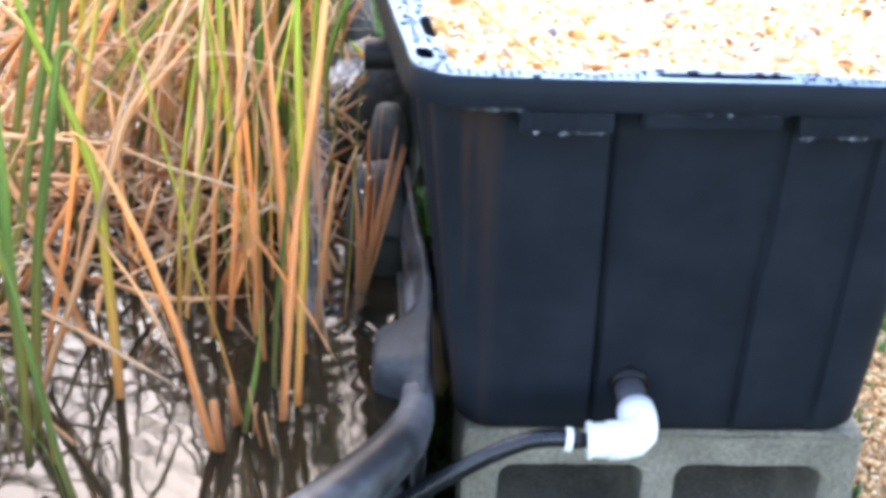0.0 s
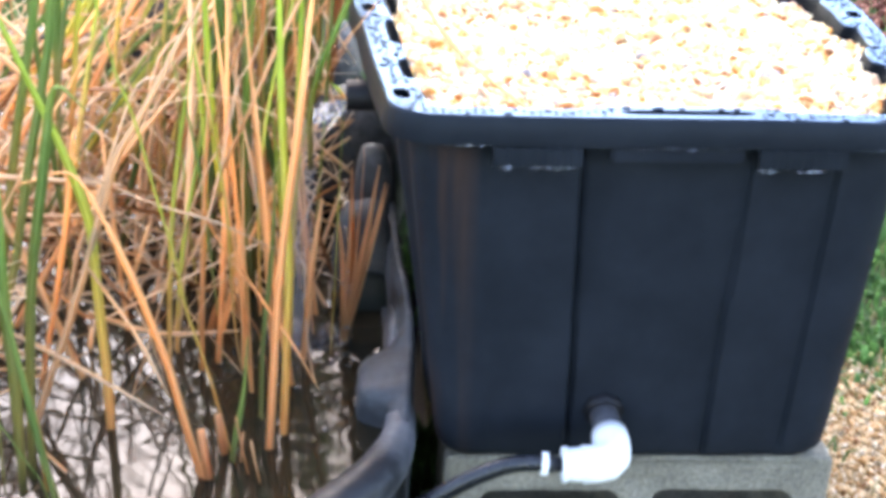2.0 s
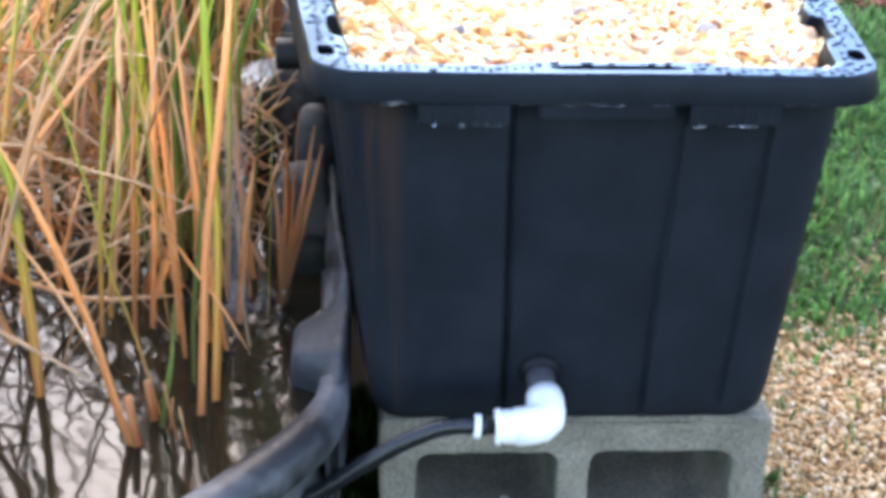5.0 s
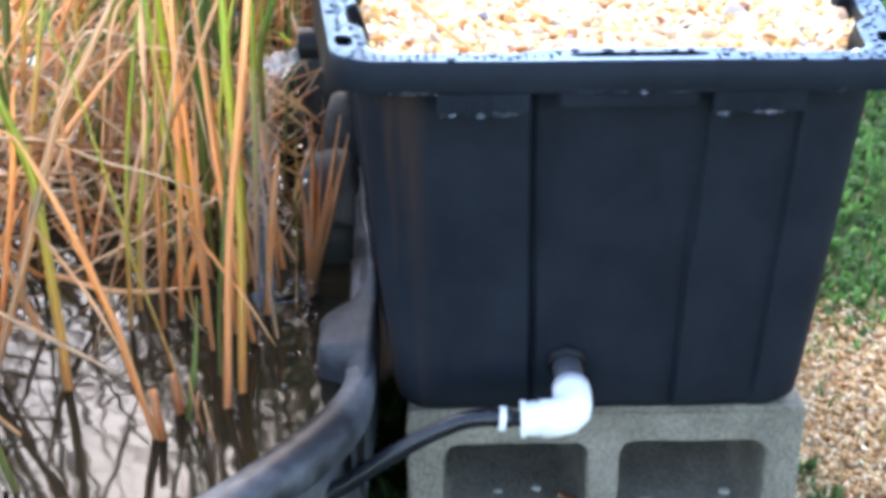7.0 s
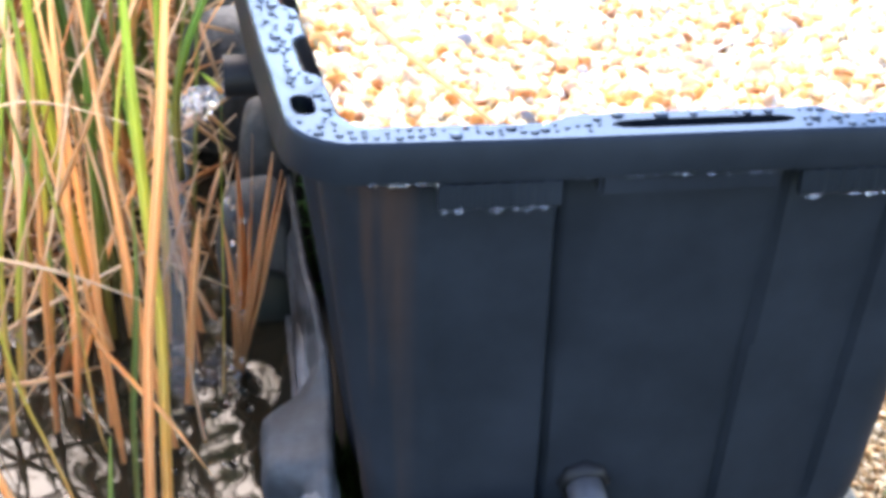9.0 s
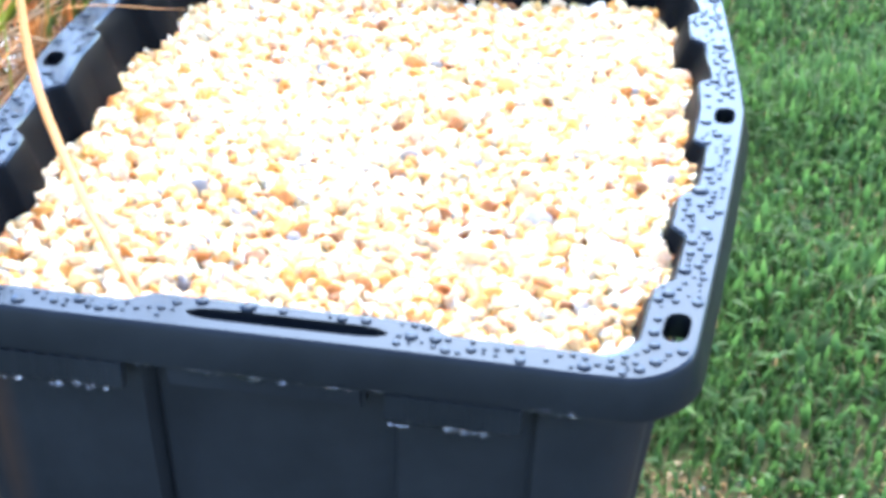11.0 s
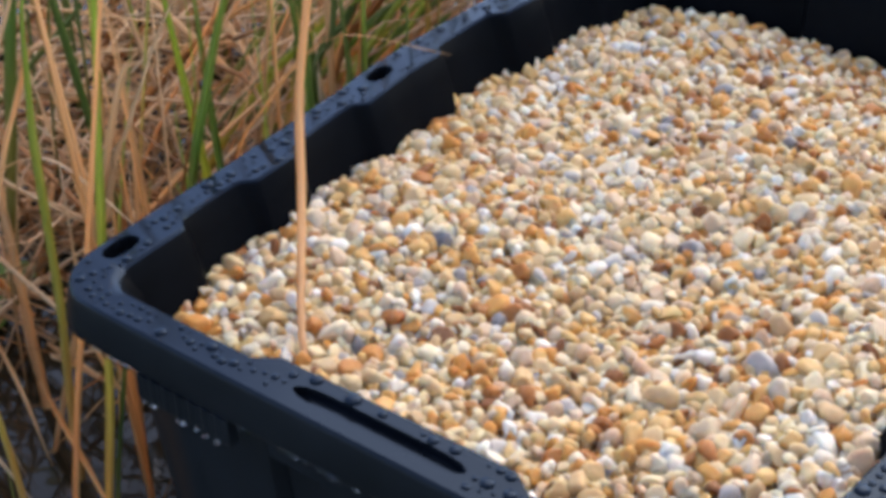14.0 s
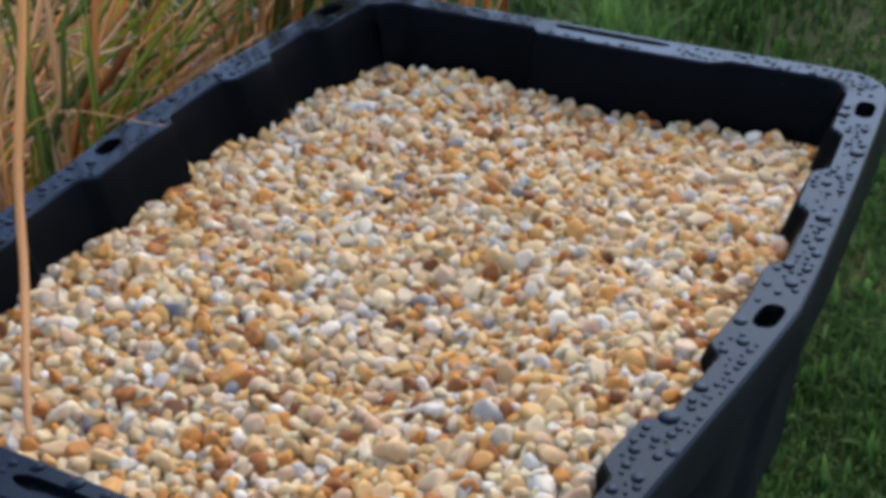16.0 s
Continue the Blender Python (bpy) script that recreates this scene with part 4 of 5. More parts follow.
reed([(-0.404, 0.165, 0.531), (-0.398, 0.165, 0.492), (-0.391, 0.165, 0.447), (-0.384, 0.165, 0.380)], 0.0055, REED_PALE, 0)
reed([(-0.429, -0.030, 0.200), (-0.444, -0.024, 0.264), (-0.455, -0.019, 0.314), (-0.470, -0.014, 0.362), (-0.483, -0.010, 0.401), (-0.496, -0.007, 0.435), (-0.506, -0.004, 0.458)], 0.011, REED_DRY, 0.12)
reed([(-0.610, 0.055, 0.200), (-0.590, 0.061, 0.257), (-0.571, 0.066, 0.306), (-0.548, 0.072, 0.372), (-0.531, 0.077, 0.424), (-0.511, 0.084, 0.486), (-0.485, 0.088, 0.530), (-0.458, 0.093, 0.579), (-0.441, 0.096, 0.610)], 0.0085, REED_PALE, 0.3)
reed([(-0.498, 0.249, 0.170), (-0.484, 0.254, 0.270), (-0.472, 0.259, 0.372), (-0.464, 0.263, 0.469), (-0.461, 0.268, 0.561)], 0.012, REED_PALE, 0.3)
reed([(-0.316, 0.218, 0.200), (-0.310, 0.213, 0.292), (-0.306, 0.209, 0.375), (-0.302, 0.206, 0.448), (-0.298, 0.203, 0.510)], 0.006, REED_LIME, 0)
reed([(-0.295, 0.150, 0.528), (-0.301, 0.150, 0.536), (-0.310, 0.150, 0.545)], 0.004, REED_LIME, 0)
reed([(-0.346, 0.200, 0.192), (-0.336, 0.205, 0.296), (-0.326, 0.208, 0.369), (-0.322, 0.210, 0.395)], 0.008, REED_DRY, 0)
reed([(-0.328, 0.211, 0.508), (-0.316, 0.213, 0.531), (-0.304, 0.215, 0.555), (-0.287, 0.218, 0.578)], 0.006, REED_DRY, 0.2)
reed([(-0.332, 0.180, 0.439), (-0.332, 0.180, 0.500), (-0.323, 0.180, 0.542), (-0.305, 0.180, 0.588)], 0.0075, REED_GREEN, 0.25)
reed([(-0.432, 0.140, 0.423), (-0.411, 0.140, 0.469), (-0.380, 0.140, 0.537), (-0.361, 0.140, 0.580)], 0.006, REED_PALE, 0.15)
reed([(-0.546, 0.100, 0.465), (-0.482, 0.100, 0.434), (-0.420, 0.100, 0.414), (-0.356, 0.100, 0.381)], 0.0045, REED_PALE, 0)
reed([(-0.625, 0.060, 0.311), (-0.573, 0.060, 0.280), (-0.526, 0.060, 0.248), (-0.473, 0.060, 0.211)], 0.0055, REED_PALE, 0)
reed([(-0.542, 0.060, 0.384), (-0.501, 0.060, 0.310), (-0.470, 0.060, 0.232)], 0.005, REED_PALE, 0)
reed([(-0.525, 0.090, 0.364), (-0.498, 0.090, 0.307), (-0.478, 0.090, 0.227)], 0.004, REED_PALE, 0)
reed([(-0.392, 0.050, 0.387), (-0.368, 0.050, 0.345), (-0.347, 0.050, 0.310), (-0.319, 0.050, 0.252)], 0.0045, REED_DRY, 0)
reed([(-0.583, -0.020, 0.227), (-0.553, -0.020, 0.190), (-0.539, -0.020, 0.168), (-0.512, -0.020, 0.129)], 0.008, REED_PALE, 0)
reed([(-0.453, 0.120, 0.329), (-0.427, 0.120, 0.334), (-0.414, 0.120, 0.344)], 0.004, REED_PALE, 0)
reed([(-0.542, -0.109, 0.200), (-0.552, -0.109, 0.251), (-0.560, -0.109, 0.310), (-0.564, -0.109, 0.345)], 0.009, REED_GREEN, 0.2)
reed([(-0.550, -0.109, 0.200), (-0.559, -0.109, 0.245), (-0.570, -0.109, 0.269)], 0.008, REED_GREEN, 0.15)
reed([(-0.617, 0.300, 0.460), (-0.611, 0.300, 0.512), (-0.608, 0.300, 0.549)], 0.012, REED_GREEN, 0.3)
reed([(-0.605, 0.300, 0.428), (-0.596, 0.300, 0.486), (-0.587, 0.300, 0.550)], 0.006, REED_LIME, 0.3)
reed([(-0.612, 0.100, 0.220), (-0.596, 0.100, 0.287), (-0.581, 0.100, 0.352), (-0.567, 0.100, 0.420), (-0.559, 0.100, 0.473)], 0.007, REED_DRY, 0.1)
reed([(-0.597, 0.150, 0.219), (-0.585, 0.150, 0.301), (-0.569, 0.150, 0.366), (-0.539, 0.150, 0.436), (-0.524, 0.150, 0.478)], 0.007, REED_PALE, 0.15)
reed([(-0.541, 0.200, 0.579), (-0.562, 0.200, 0.544), (-0.589, 0.200, 0.501), (-0.609, 0.200, 0.471)], 0.006, REED_PALE, 0.2)
reed([(-0.555, 0.130, 0.456), (-0.530, 0.130, 0.483), (-0.504, 0.130, 0.507), (-0.466, 0.130, 0.527)], 0.006, REED_PALE, 0.1)
reed([(-0.439, 0.120, 0.419), (-0.424, 0.120, 0.388), (-0.403, 0.120, 0.350), (-0.390, 0.120, 0.330)], 0.005, REED_DRY, 0)
reed([(-0.526, 0.200, 0.568), (-0.518, 0.200, 0.532), (-0.509, 0.200, 0.497), (-0.491, 0.200, 0.466), (-0.462, 0.200, 0.432)], 0.006, REED_PALE, 0)
# green blades at the open side of the shallows
reed([(-0.583, -0.090, 0.224), (-0.579, -0.090, 0.342), (-0.579, -0.090, 0.432), (-0.577, -0.090, 0.485)], 0.0115, REED_GREEN, 0.2)
reed([(-0.580, -0.069, 0.225), (-0.573, -0.064, 0.326), (-0.563, -0.059, 0.426), (-0.545, -0.054, 0.525), (-0.538, -0.052, 0.565)], 0.0095, REED_GREEN, 0.1)
reed([(-0.597, -0.100, 0.232), (-0.594, -0.100, 0.337), (-0.594, -0.100, 0.404)], 0.01, REED_GREEN, 0.2)
reed([(-0.563, -0.080, 0.220), (-0.566, -0.080, 0.276), (-0.579, -0.080, 0.370), (-0.589, -0.080, 0.437)], 0.007, REED_LIME, 0.1)
reed([(-0.661, 0.126, 0.262), (-0.636, 0.134, 0.338), (-0.614, 0.144, 0.440), (-0.584, 0.157, 0.570), (-0.577, 0.162, 0.625)], 0.01, REED_GREEN, 0.3)
reed([(-0.677, 0.206, 0.259), (-0.649, 0.223, 0.425), (-0.626, 0.233, 0.533), (-0.611, 0.240, 0.602)], 0.011, REED_GREEN, 0.3)
reed([(-0.605, 0.240, 0.398), (-0.601, 0.249, 0.491), (-0.591, 0.256, 0.562), (-0.585, 0.260, 0.597)], 0.01, REED_GREEN, 0.3)

# broken stubs at the waterline
for bx, by, tx, tz, w in ((-0.422, -0.032, -0.428, 0.256, 0.0085), (-0.386, -0.02, -0.396, 0.262, 0.007), (-0.374, -0.035, -0.381, 0.244, 0.009), (-0.412, 0.012, -0.417, 0.245, 0.008), (-0.395, 0.0, -0.392, 0.232, 0.008)):
    reed([(bx, by, 0.2), ((bx + tx) / 2, by, (0.2 + tz) / 2), (tx, by + 0.004, tz)], w, REED_DRY if w > 0.0087 else REED_BROWN, 0.0, tip=0.9)

# broad rotting leaves beside the stone
for tx, ty, tz, w in ((-0.262, 0.29, 0.40, 0.008), (-0.278, 0.27, 0.43, 0.007), (-0.292, 0.26, 0.41, 0.009), (-0.255, 0.31, 0.37, 0.006), (-0.31, 0.25, 0.38, 0.009), (-0.268, 0.28, 0.36, 0.008), (-0.285, 0.25, 0.36, 0.011), (-0.252, 0.27, 0.385, 0.005)):
    reed([(-0.302, 0.245, 0.2), ((-0.302 + tx) / 2 + 0.004, (0.245 + ty) / 2, 0.2 + (tz - 0.2) * 0.55), (tx, ty, tz)], w * 1.35, REED_BROWN)

# one long leaf that arches over the rim and down into the gravel
blade(clumps[0], [(-0.40, 0.42, 0.12), (-0.405, 0.45, 0.45), (-0.385, 0.48, 0.70), (-0.335, 0.43, 0.80), (-0.285, 0.315, 0.765), (-0.247, 0.247, 0.684), (-0.223, 0.203, 0.622), (-0.182, 0.155, 0.574), (-0.112, 0.076, 0.538), (-0.09, 0.06, 0.522)], 0.0064, REED_DRY, n=30, fold=0.9, tip=0.55)

# blades leaning back along the tote's side
reed([(-0.599, 0.487, 0.160), (-0.555, 0.514, 0.422), (-0.500, 0.548, 0.501), (-0.445, 0.557, 0.558), (-0.390, 0.558, 0.598), (-0.355, 0.559, 0.630)], 0.0075, REED_LIME, 0.0)
reed([(-0.579, 0.536, 0.160), (-0.535, 0.546, 0.418), (-0.480, 0.558, 0.494), (-0.425, 0.565, 0.550), (-0.370, 0.574, 0.596), (-0.355, 0.581, 0.633)], 0.0065, REED_DRY, 0.0)
reed([(-0.575, 0.448, 0.160), (-0.535, 0.459, 0.410), (-0.485, 0.473, 0.486), (-0.435, 0.496, 0.551), (-0.385, 0.505, 0.606), (-0.355, 0.512, 0.650)], 0.007, REED_PALE, 0.0)
reed([(-0.420, 0.378, 0.160), (-0.420, 0.404, 0.481), (-0.420, 0.437, 0.526), (-0.420, 0.454, 0.597), (-0.420, 0.467, 0.624), (-0.420, 0.477, 0.646)], 0.012, REED_GREEN, 0.0)
reed([(-0.473, 0.413, 0.160), (-0.465, 0.453, 0.463), (-0.455, 0.503, 0.521), (-0.445, 0.525, 0.601), (-0.437, 0.543, 0.665)], 0.009, REED_GREEN, 0.0)
reed([(-0.459, 0.432, 0.160), (-0.435, 0.488, 0.483), (-0.405, 0.558, 0.509), (-0.375, 0.614, 0.538), (-0.355, 0.659, 0.561)], 0.006, REED_PALE, 0.0)
reed([(-0.545, 0.503, 0.160), (-0.505, 0.521, 0.433), (-0.455, 0.543, 0.517), (-0.405, 0.542, 0.576), (-0.365, 0.541, 0.623)], 0.009, REED_BROWN, 0.0)
reed([(-0.509, 0.541, 0.160), (-0.485, 0.558, 0.453), (-0.455, 0.579, 0.509), (-0.425, 0.595, 0.530), (-0.395, 0.599, 0.540), (-0.371, 0.602, 0.548)], 0.008, REED_GREEN, 0.0)
reed([(-0.400, 0.662, 0.160), (-0.400, 0.652, 0.504), (-0.400, 0.640, 0.545), (-0.400, 0.627, 0.573), (-0.400, 0.617, 0.595)], 0.01, REED_GREEN, 0.0)
reed([(-0.400, 0.701, 0.160), (-0.400, 0.698, 0.511), (-0.400, 0.694, 0.538), (-0.400, 0.701, 0.548), (-0.400, 0.707, 0.556)], 0.01, REED_GREEN, 0.0)
reed([(-0.617, 0.509, 0.160), (-0.585, 0.519, 0.508), (-0.545, 0.531, 0.532), (-0.505, 0.534, 0.553), (-0.465, 0.556, 0.561), (-0.433, 0.574, 0.567)], 0.007, REED_LIME, 0.0)
reed([(-0.555, 0.626, 0.160), (-0.515, 0.633, 0.451), (-0.465, 0.642, 0.521), (-0.415, 0.641, 0.554), (-0.375, 0.640, 0.580)], 0.009, REED_DRY, 0.0)
reed([(-0.575, 0.404, 0.160), (-0.535, 0.430, 0.446), (-0.485, 0.463, 0.508), (-0.435, 0.489, 0.554), (-0.385, 0.484, 0.578), (-0.355, 0.480, 0.597)], 0.006, REED_PALE, 0.0)
reed([(-0.537, 0.507, 0.160), (-0.505, 0.537, 0.429), (-0.465, 0.574, 0.491), (-0.425, 0.614, 0.538), (-0.385, 0.624, 0.571), (-0.355, 0.632, 0.597)], 0.006, REED_DRY, 0.0)
reed([(-0.575, 0.449, 0.160), (-0.535, 0.470, 0.513), (-0.485, 0.496, 0.550), (-0.435, 0.507, 0.566), (-0.395, 0.516, 0.579)], 0.005, REED_PALE, 0.0)


def shades_water(points):
    """Whether a blade stands in the low part of the stand, where the sky reaches the open water."""
    return any(-0.31 < (q.x + 0.215) / (q.y + 1.15) < -0.19 and q.z > 0.2 + 0.62 * q.y for q in (a.lerp(b, u) for a, b in zip(points, points[1:]) for u in (0.25, 0.5, 0.75, 1.0)))


# the rest of the stand
rr = random.Random(12)
for c in clumps:
    cx, cy = c.location.x, c.location.y
    near = cy < 0.3 and cx > -0.7
    for k in range(1 if near else 6):
        bx, by = cx + rr.gauss(0, 0.05), cy + rr.gauss(0, 0.05)
        if near:
            by = max(by, 0.13)
        if pond_depth(bx, by) < 0.06:
            bx -= 0.08
        az, lean = rr.uniform(0, 2 * math.pi), abs(rr.gauss(0.2, 0.17))
        ln = rr.uniform(0.45, 0.85) if near else rr.uniform(0.4, 0.95)
        if not near and rr.random() < 0.45:
            az, lean = rr.gauss(0.5, 0.5), abs(rr.gauss(0.5, 0.25))
        if bx + math.cos(az) * math.sin(lean) * ln * 1.3 > -0.31:
            az, lean = math.pi - az if math.cos(az) > 0 else az, lean * 0.5
        u = rr.random()
        material = REED_DRY if u < 0.36 else REED_PALE if u < 0.6 else REED_GREEN if u < 0.82 else REED_TURN
        d = Vector((math.cos(az) * math.sin(lean), math.sin(az) * math.sin(lean), math.cos(lean)))
        b = Vector((bx, by, 0.12))
        p = [b, b + d * ln * 0.35, b + d * ln * 0.7, b + d * ln]
        droop = rr.uniform(0.0, 0.13)
        p[2] += Vector((d.x, d.y, -0.1)) * droop * 0.4
        p[3] += Vector((d.x * 2, d.y * 2, -0.35)) * droop
        if not near and rr.random() < 0.2:  # snapped
            turn = Vector((rr.uniform(-0.16, 0.04), rr.uniform(-0.12, 0.12), rr.uniform(-0.22, -0.04)))
            p = [*p[:2], p[2] - d * 0.004, p[2] + turn * 0.03, p[2] + turn * 0.5, p[2] + turn]
        for q in p[1:]:
            q.x = min(q.x, -0.30)
        if shades_water(p):
            continue
        blade(c, p, n=22, width=rr.uniform(0.005, 0.008) if near else rr.uniform(0.006, 0.011), material=material, twist=rr.uniform(-1.5, 1.5), rnd=rr)

# thin pale stalks leaning across one another
rs = random.Random(41)
for i in range(34):
    bx, by = rs.uniform(-0.72, -0.34), rs.uniform(0.10, 0.42)
    az = rs.choice((0.0, math.pi)) + rs.gauss(0, 0.35)
    tilt, ln = rs.uniform(0.25, 1.2), rs.uniform(0.16, 0.45)
    d = Vector((math.cos(az) * math.sin(tilt), math.sin(az) * math.sin(tilt), math.cos(tilt)))
    if bx + d.x * ln > -0.32:
        d.x = -d.x
    b = Vector((bx, by, rs.uniform(0.19, 0.42)))
    m = b + d * ln * 0.5 + Vector((0, 0, rs.gauss(0, 0.015)))
    if shades_water([b, m, b + d * ln]):
        continue
    blade(nearest_clump(b), [b, m, b + d * ln + Vector((0, 0, -0.02))], rs.uniform(0.0035, 0.0065), rs.choice((REED_PALE, REED_PALE, REED_DRY, REED_BROWN)), name="stalk", n=8, rnd=rs, tip=0.4)

# long blades leaning over towards the tote's far corner
for i in range(34):
    bx, by, k = rs.uniform(-0.86, -0.46), rs.uniform(0.24, 0.75), rs.uniform(0.7, 1.1)
    b = Vector((bx, by, 0.14))
    d = Vector((rs.gauss(0.23, 0.08), rs.gauss(0.16, 0.08), 0.42)) * k
    d.x = min(d.x, -0.31 - bx)
    if shades_water([b, b + d]):
        continue
    blade(nearest_clump(b), [b, b + d * 0.5 + Vector((-0.01, 0, 0.02)), b + d], rs.uniform(0.006, 0.010), rs.choice((REED_PALE, REED_TURN, REED_DRY, REED_GREEN)), n=10, rnd=rs)
for i in range(10):
    b = Vector((rs.uniform(-0.66, -0.40), rs.uniform(0.28, 0.75), 0.14))
    d = Vector((rs.gauss(0.0, 0.05), rs.gauss(0.02, 0.06), rs.uniform(0.45, 0.75)))
    d.x = min(d.x, -0.31 - b.x)
    blade(nearest_clump(b), [b, b + d * 0.5, b + d], rs.uniform(0.006, 0.009), rs.choice((REED_GREEN, REED_GREEN, REED_TURN)), n=10, rnd=rs)

# tall stems at the back of the stand, some upright, more of them bowed over towards the tote
for i in range(122):
    bowed = i >= 76
    by = rs.uniform(0.36, 0.95) if bowed else rs.uniform(0.72, 1.14)
    bx = rs.uniform(-0.92, -0.50) if bowed else -0.215 + rs.uniform(-0.185, -0.055) * (by + 1.15)
    b = Vector((min(bx, -0.36), by, 0.14))
    d = Vector((rs.gauss(0.34, 0.10), rs.gauss(0.17, 0.07), rs.uniform(0.42, 0.70))) if bowed else Vector((rs.gauss(0.05, 0.08), rs.gauss(0.10, 0.08), rs.uniform(0.75, 1.1)))
    d.x = min(d.x, -0.345 - b.x + (0.2 if by > 0.75 else 0.0))
    if shades_water([b, b + d]):
        continue
    material = rs.choice((REED_PALE, REED_LIME, REED_DRY, REED_DRY, REED_GREEN)) if bowed else rs.choice((REED_GREEN, REED_TURN, REED_DRY, REED_PALE, REED_BROWN))
    blade(nearest_clump(b), [b, b + d * 0.5 + Vector((rs.gauss(-0.03, 0.01) if bowed else rs.gauss(0, 0.01), 0, 0.04 if bowed else 0)), b + d], rs.uniform(0.006, 0.010) if bowed else rs.uniform(0.009, 0.014), material, n=10, rnd=rs)

# a dense row of tan stems before the outlet
for i in range(20):
    b = Vector((rs.uniform(-0.50, -0.345), rs.uniform(0.10, 0.30), 0.15))
    d = Vector((rs.gauss(-0.01, 0.05), rs.gauss(0.03, 0.04), rs.uniform(0.30, 0.55)))
    d.x = min(d.x, -0.315 - b.x)
    if shades_water([b, b + d]):
        continue
    blade(nearest_clump(b), [b, b + d * 0.5 + Vector((rs.gauss(0, 0.01), 0, 0)), b + d], rs.uniform(0.005, 0.008), rs.choice((REED_DRY, REED_PALE, REED_DRY, REED_LIME)), n=10, rnd=rs)

# green blades close behind the outlet
for i in range(12):
    b = Vector((rs.uniform(-0.44, -0.35), rs.uniform(0.28, 0.50), 0.15))
    d = Vector((rs.gauss(0.01, 0.05), rs.gauss(0.0, 0.05), rs.uniform(0.42, 0.62)))
    d.x = min(d.x, -0.305 - b.x)
    blade(nearest_clump(b), [b, b + d * 0.5 + Vector((rs.gauss(0, 0.01), 0, 0)), b + d], rs.uniform(0.007, 0.011), rs.choice((REED_GREEN, REED_GREEN, REED_LIME)), n=10, rnd=rs)

# short brown stems behind the front reeds
for i in range(28):
    b = Vector((rs.uniform(-0.80, -0.33), rs.uniform(0.14, 0.50), 0.15))
    d = Vector((rs.gauss(0.0, 0.07), rs.gauss(0.0, 0.07), rs.uniform(0.10, 0.30)))
    d.x = min(d.x, -0.31 - b.x)
    blade(nearest_clump(b), [b, b + d * 0.5 + Vector((0, 0, 0.01)), b + d], rs.uniform(0.005, 0.010), rs.choice((REED_BROWN, REED_DRY, REED_DRY, REED_PALE)), name="stalk", n=7, rnd=rs, tip=0.5)


# fallen and broken stalks criss-crossing between them
def build_litter():
    rng = random.Random(23)
    verts, tris, uvs = {}, {}, {}
    for mat_name in ("dry", "brown"):
        verts[mat_name], tris[mat_name], uvs[mat_name] = [], [], []
    for i in range(1800):
        x, y = rng.uniform(-1.4, -0.32), rng.uniform(-0.1, 1.15)
        if pond_depth(x, y) < 0.05 or (y < 0.12 and x > -0.68) or (y < 0.36 and x > -0.68 and rng.random() < 0.90):
            continue
        z = WATER_Z + abs(rng.gauss(0.0, 0.10)) * (1.0 if y > 0.15 else 0.5)
        az = rng.uniform(0, 2 * math.pi)
        tilt = rng.gauss(0.15, 0.45)
        ln = rng.uniform(0.10, 0.46)
        d = Vector((math.cos(az) * math.cos(tilt), math.sin(az) * math.cos(tilt), math.sin(tilt)))
        a, b = Vector((x, y, z)) - d * ln / 2, Vector((x, y, z)) + d * ln / 2
        for q in (a, b):
            q.z = max(q.z, WATER_Z - 0.03)
            q.x = min(q.x, -0.30)
            q.y = max(q.y, 0.10 if q.x > -0.66 else -0.2)
        m = (a + b) / 2 + Vector((rng.gauss(0, 0.015), rng.gauss(0, 0.015), rng.gauss(0, 0.015)))
        key = "dry" if rng.random() < (0.78 if y > 0.35 or x < -0.66 else 0.62) else "brown"
        v, f, uv = blade_arrays([a, m, b], rng.uniform(0.003, 0.007), n=7, rnd=rng, tip=0.4)
        o = len(verts[key])
        verts[key] += [tuple(q) for q in v]
        tris[key] += [tuple(q + o for q in t) for t in f]
        uvs[key] += uv
    for key, material, label in (("dry", REED_PALE, "tangle of broken pale dry reed stalks over the water"), ("brown", REED_BROWN, "tangle of dark rotting reed stalks over the water")):
        me = fast_mesh("reed_litter", verts[key], tris[key], material, uvs[key])
        tagged(new("reed_litter", me), label, "dead reeds", kind="stuff")


build_litter()


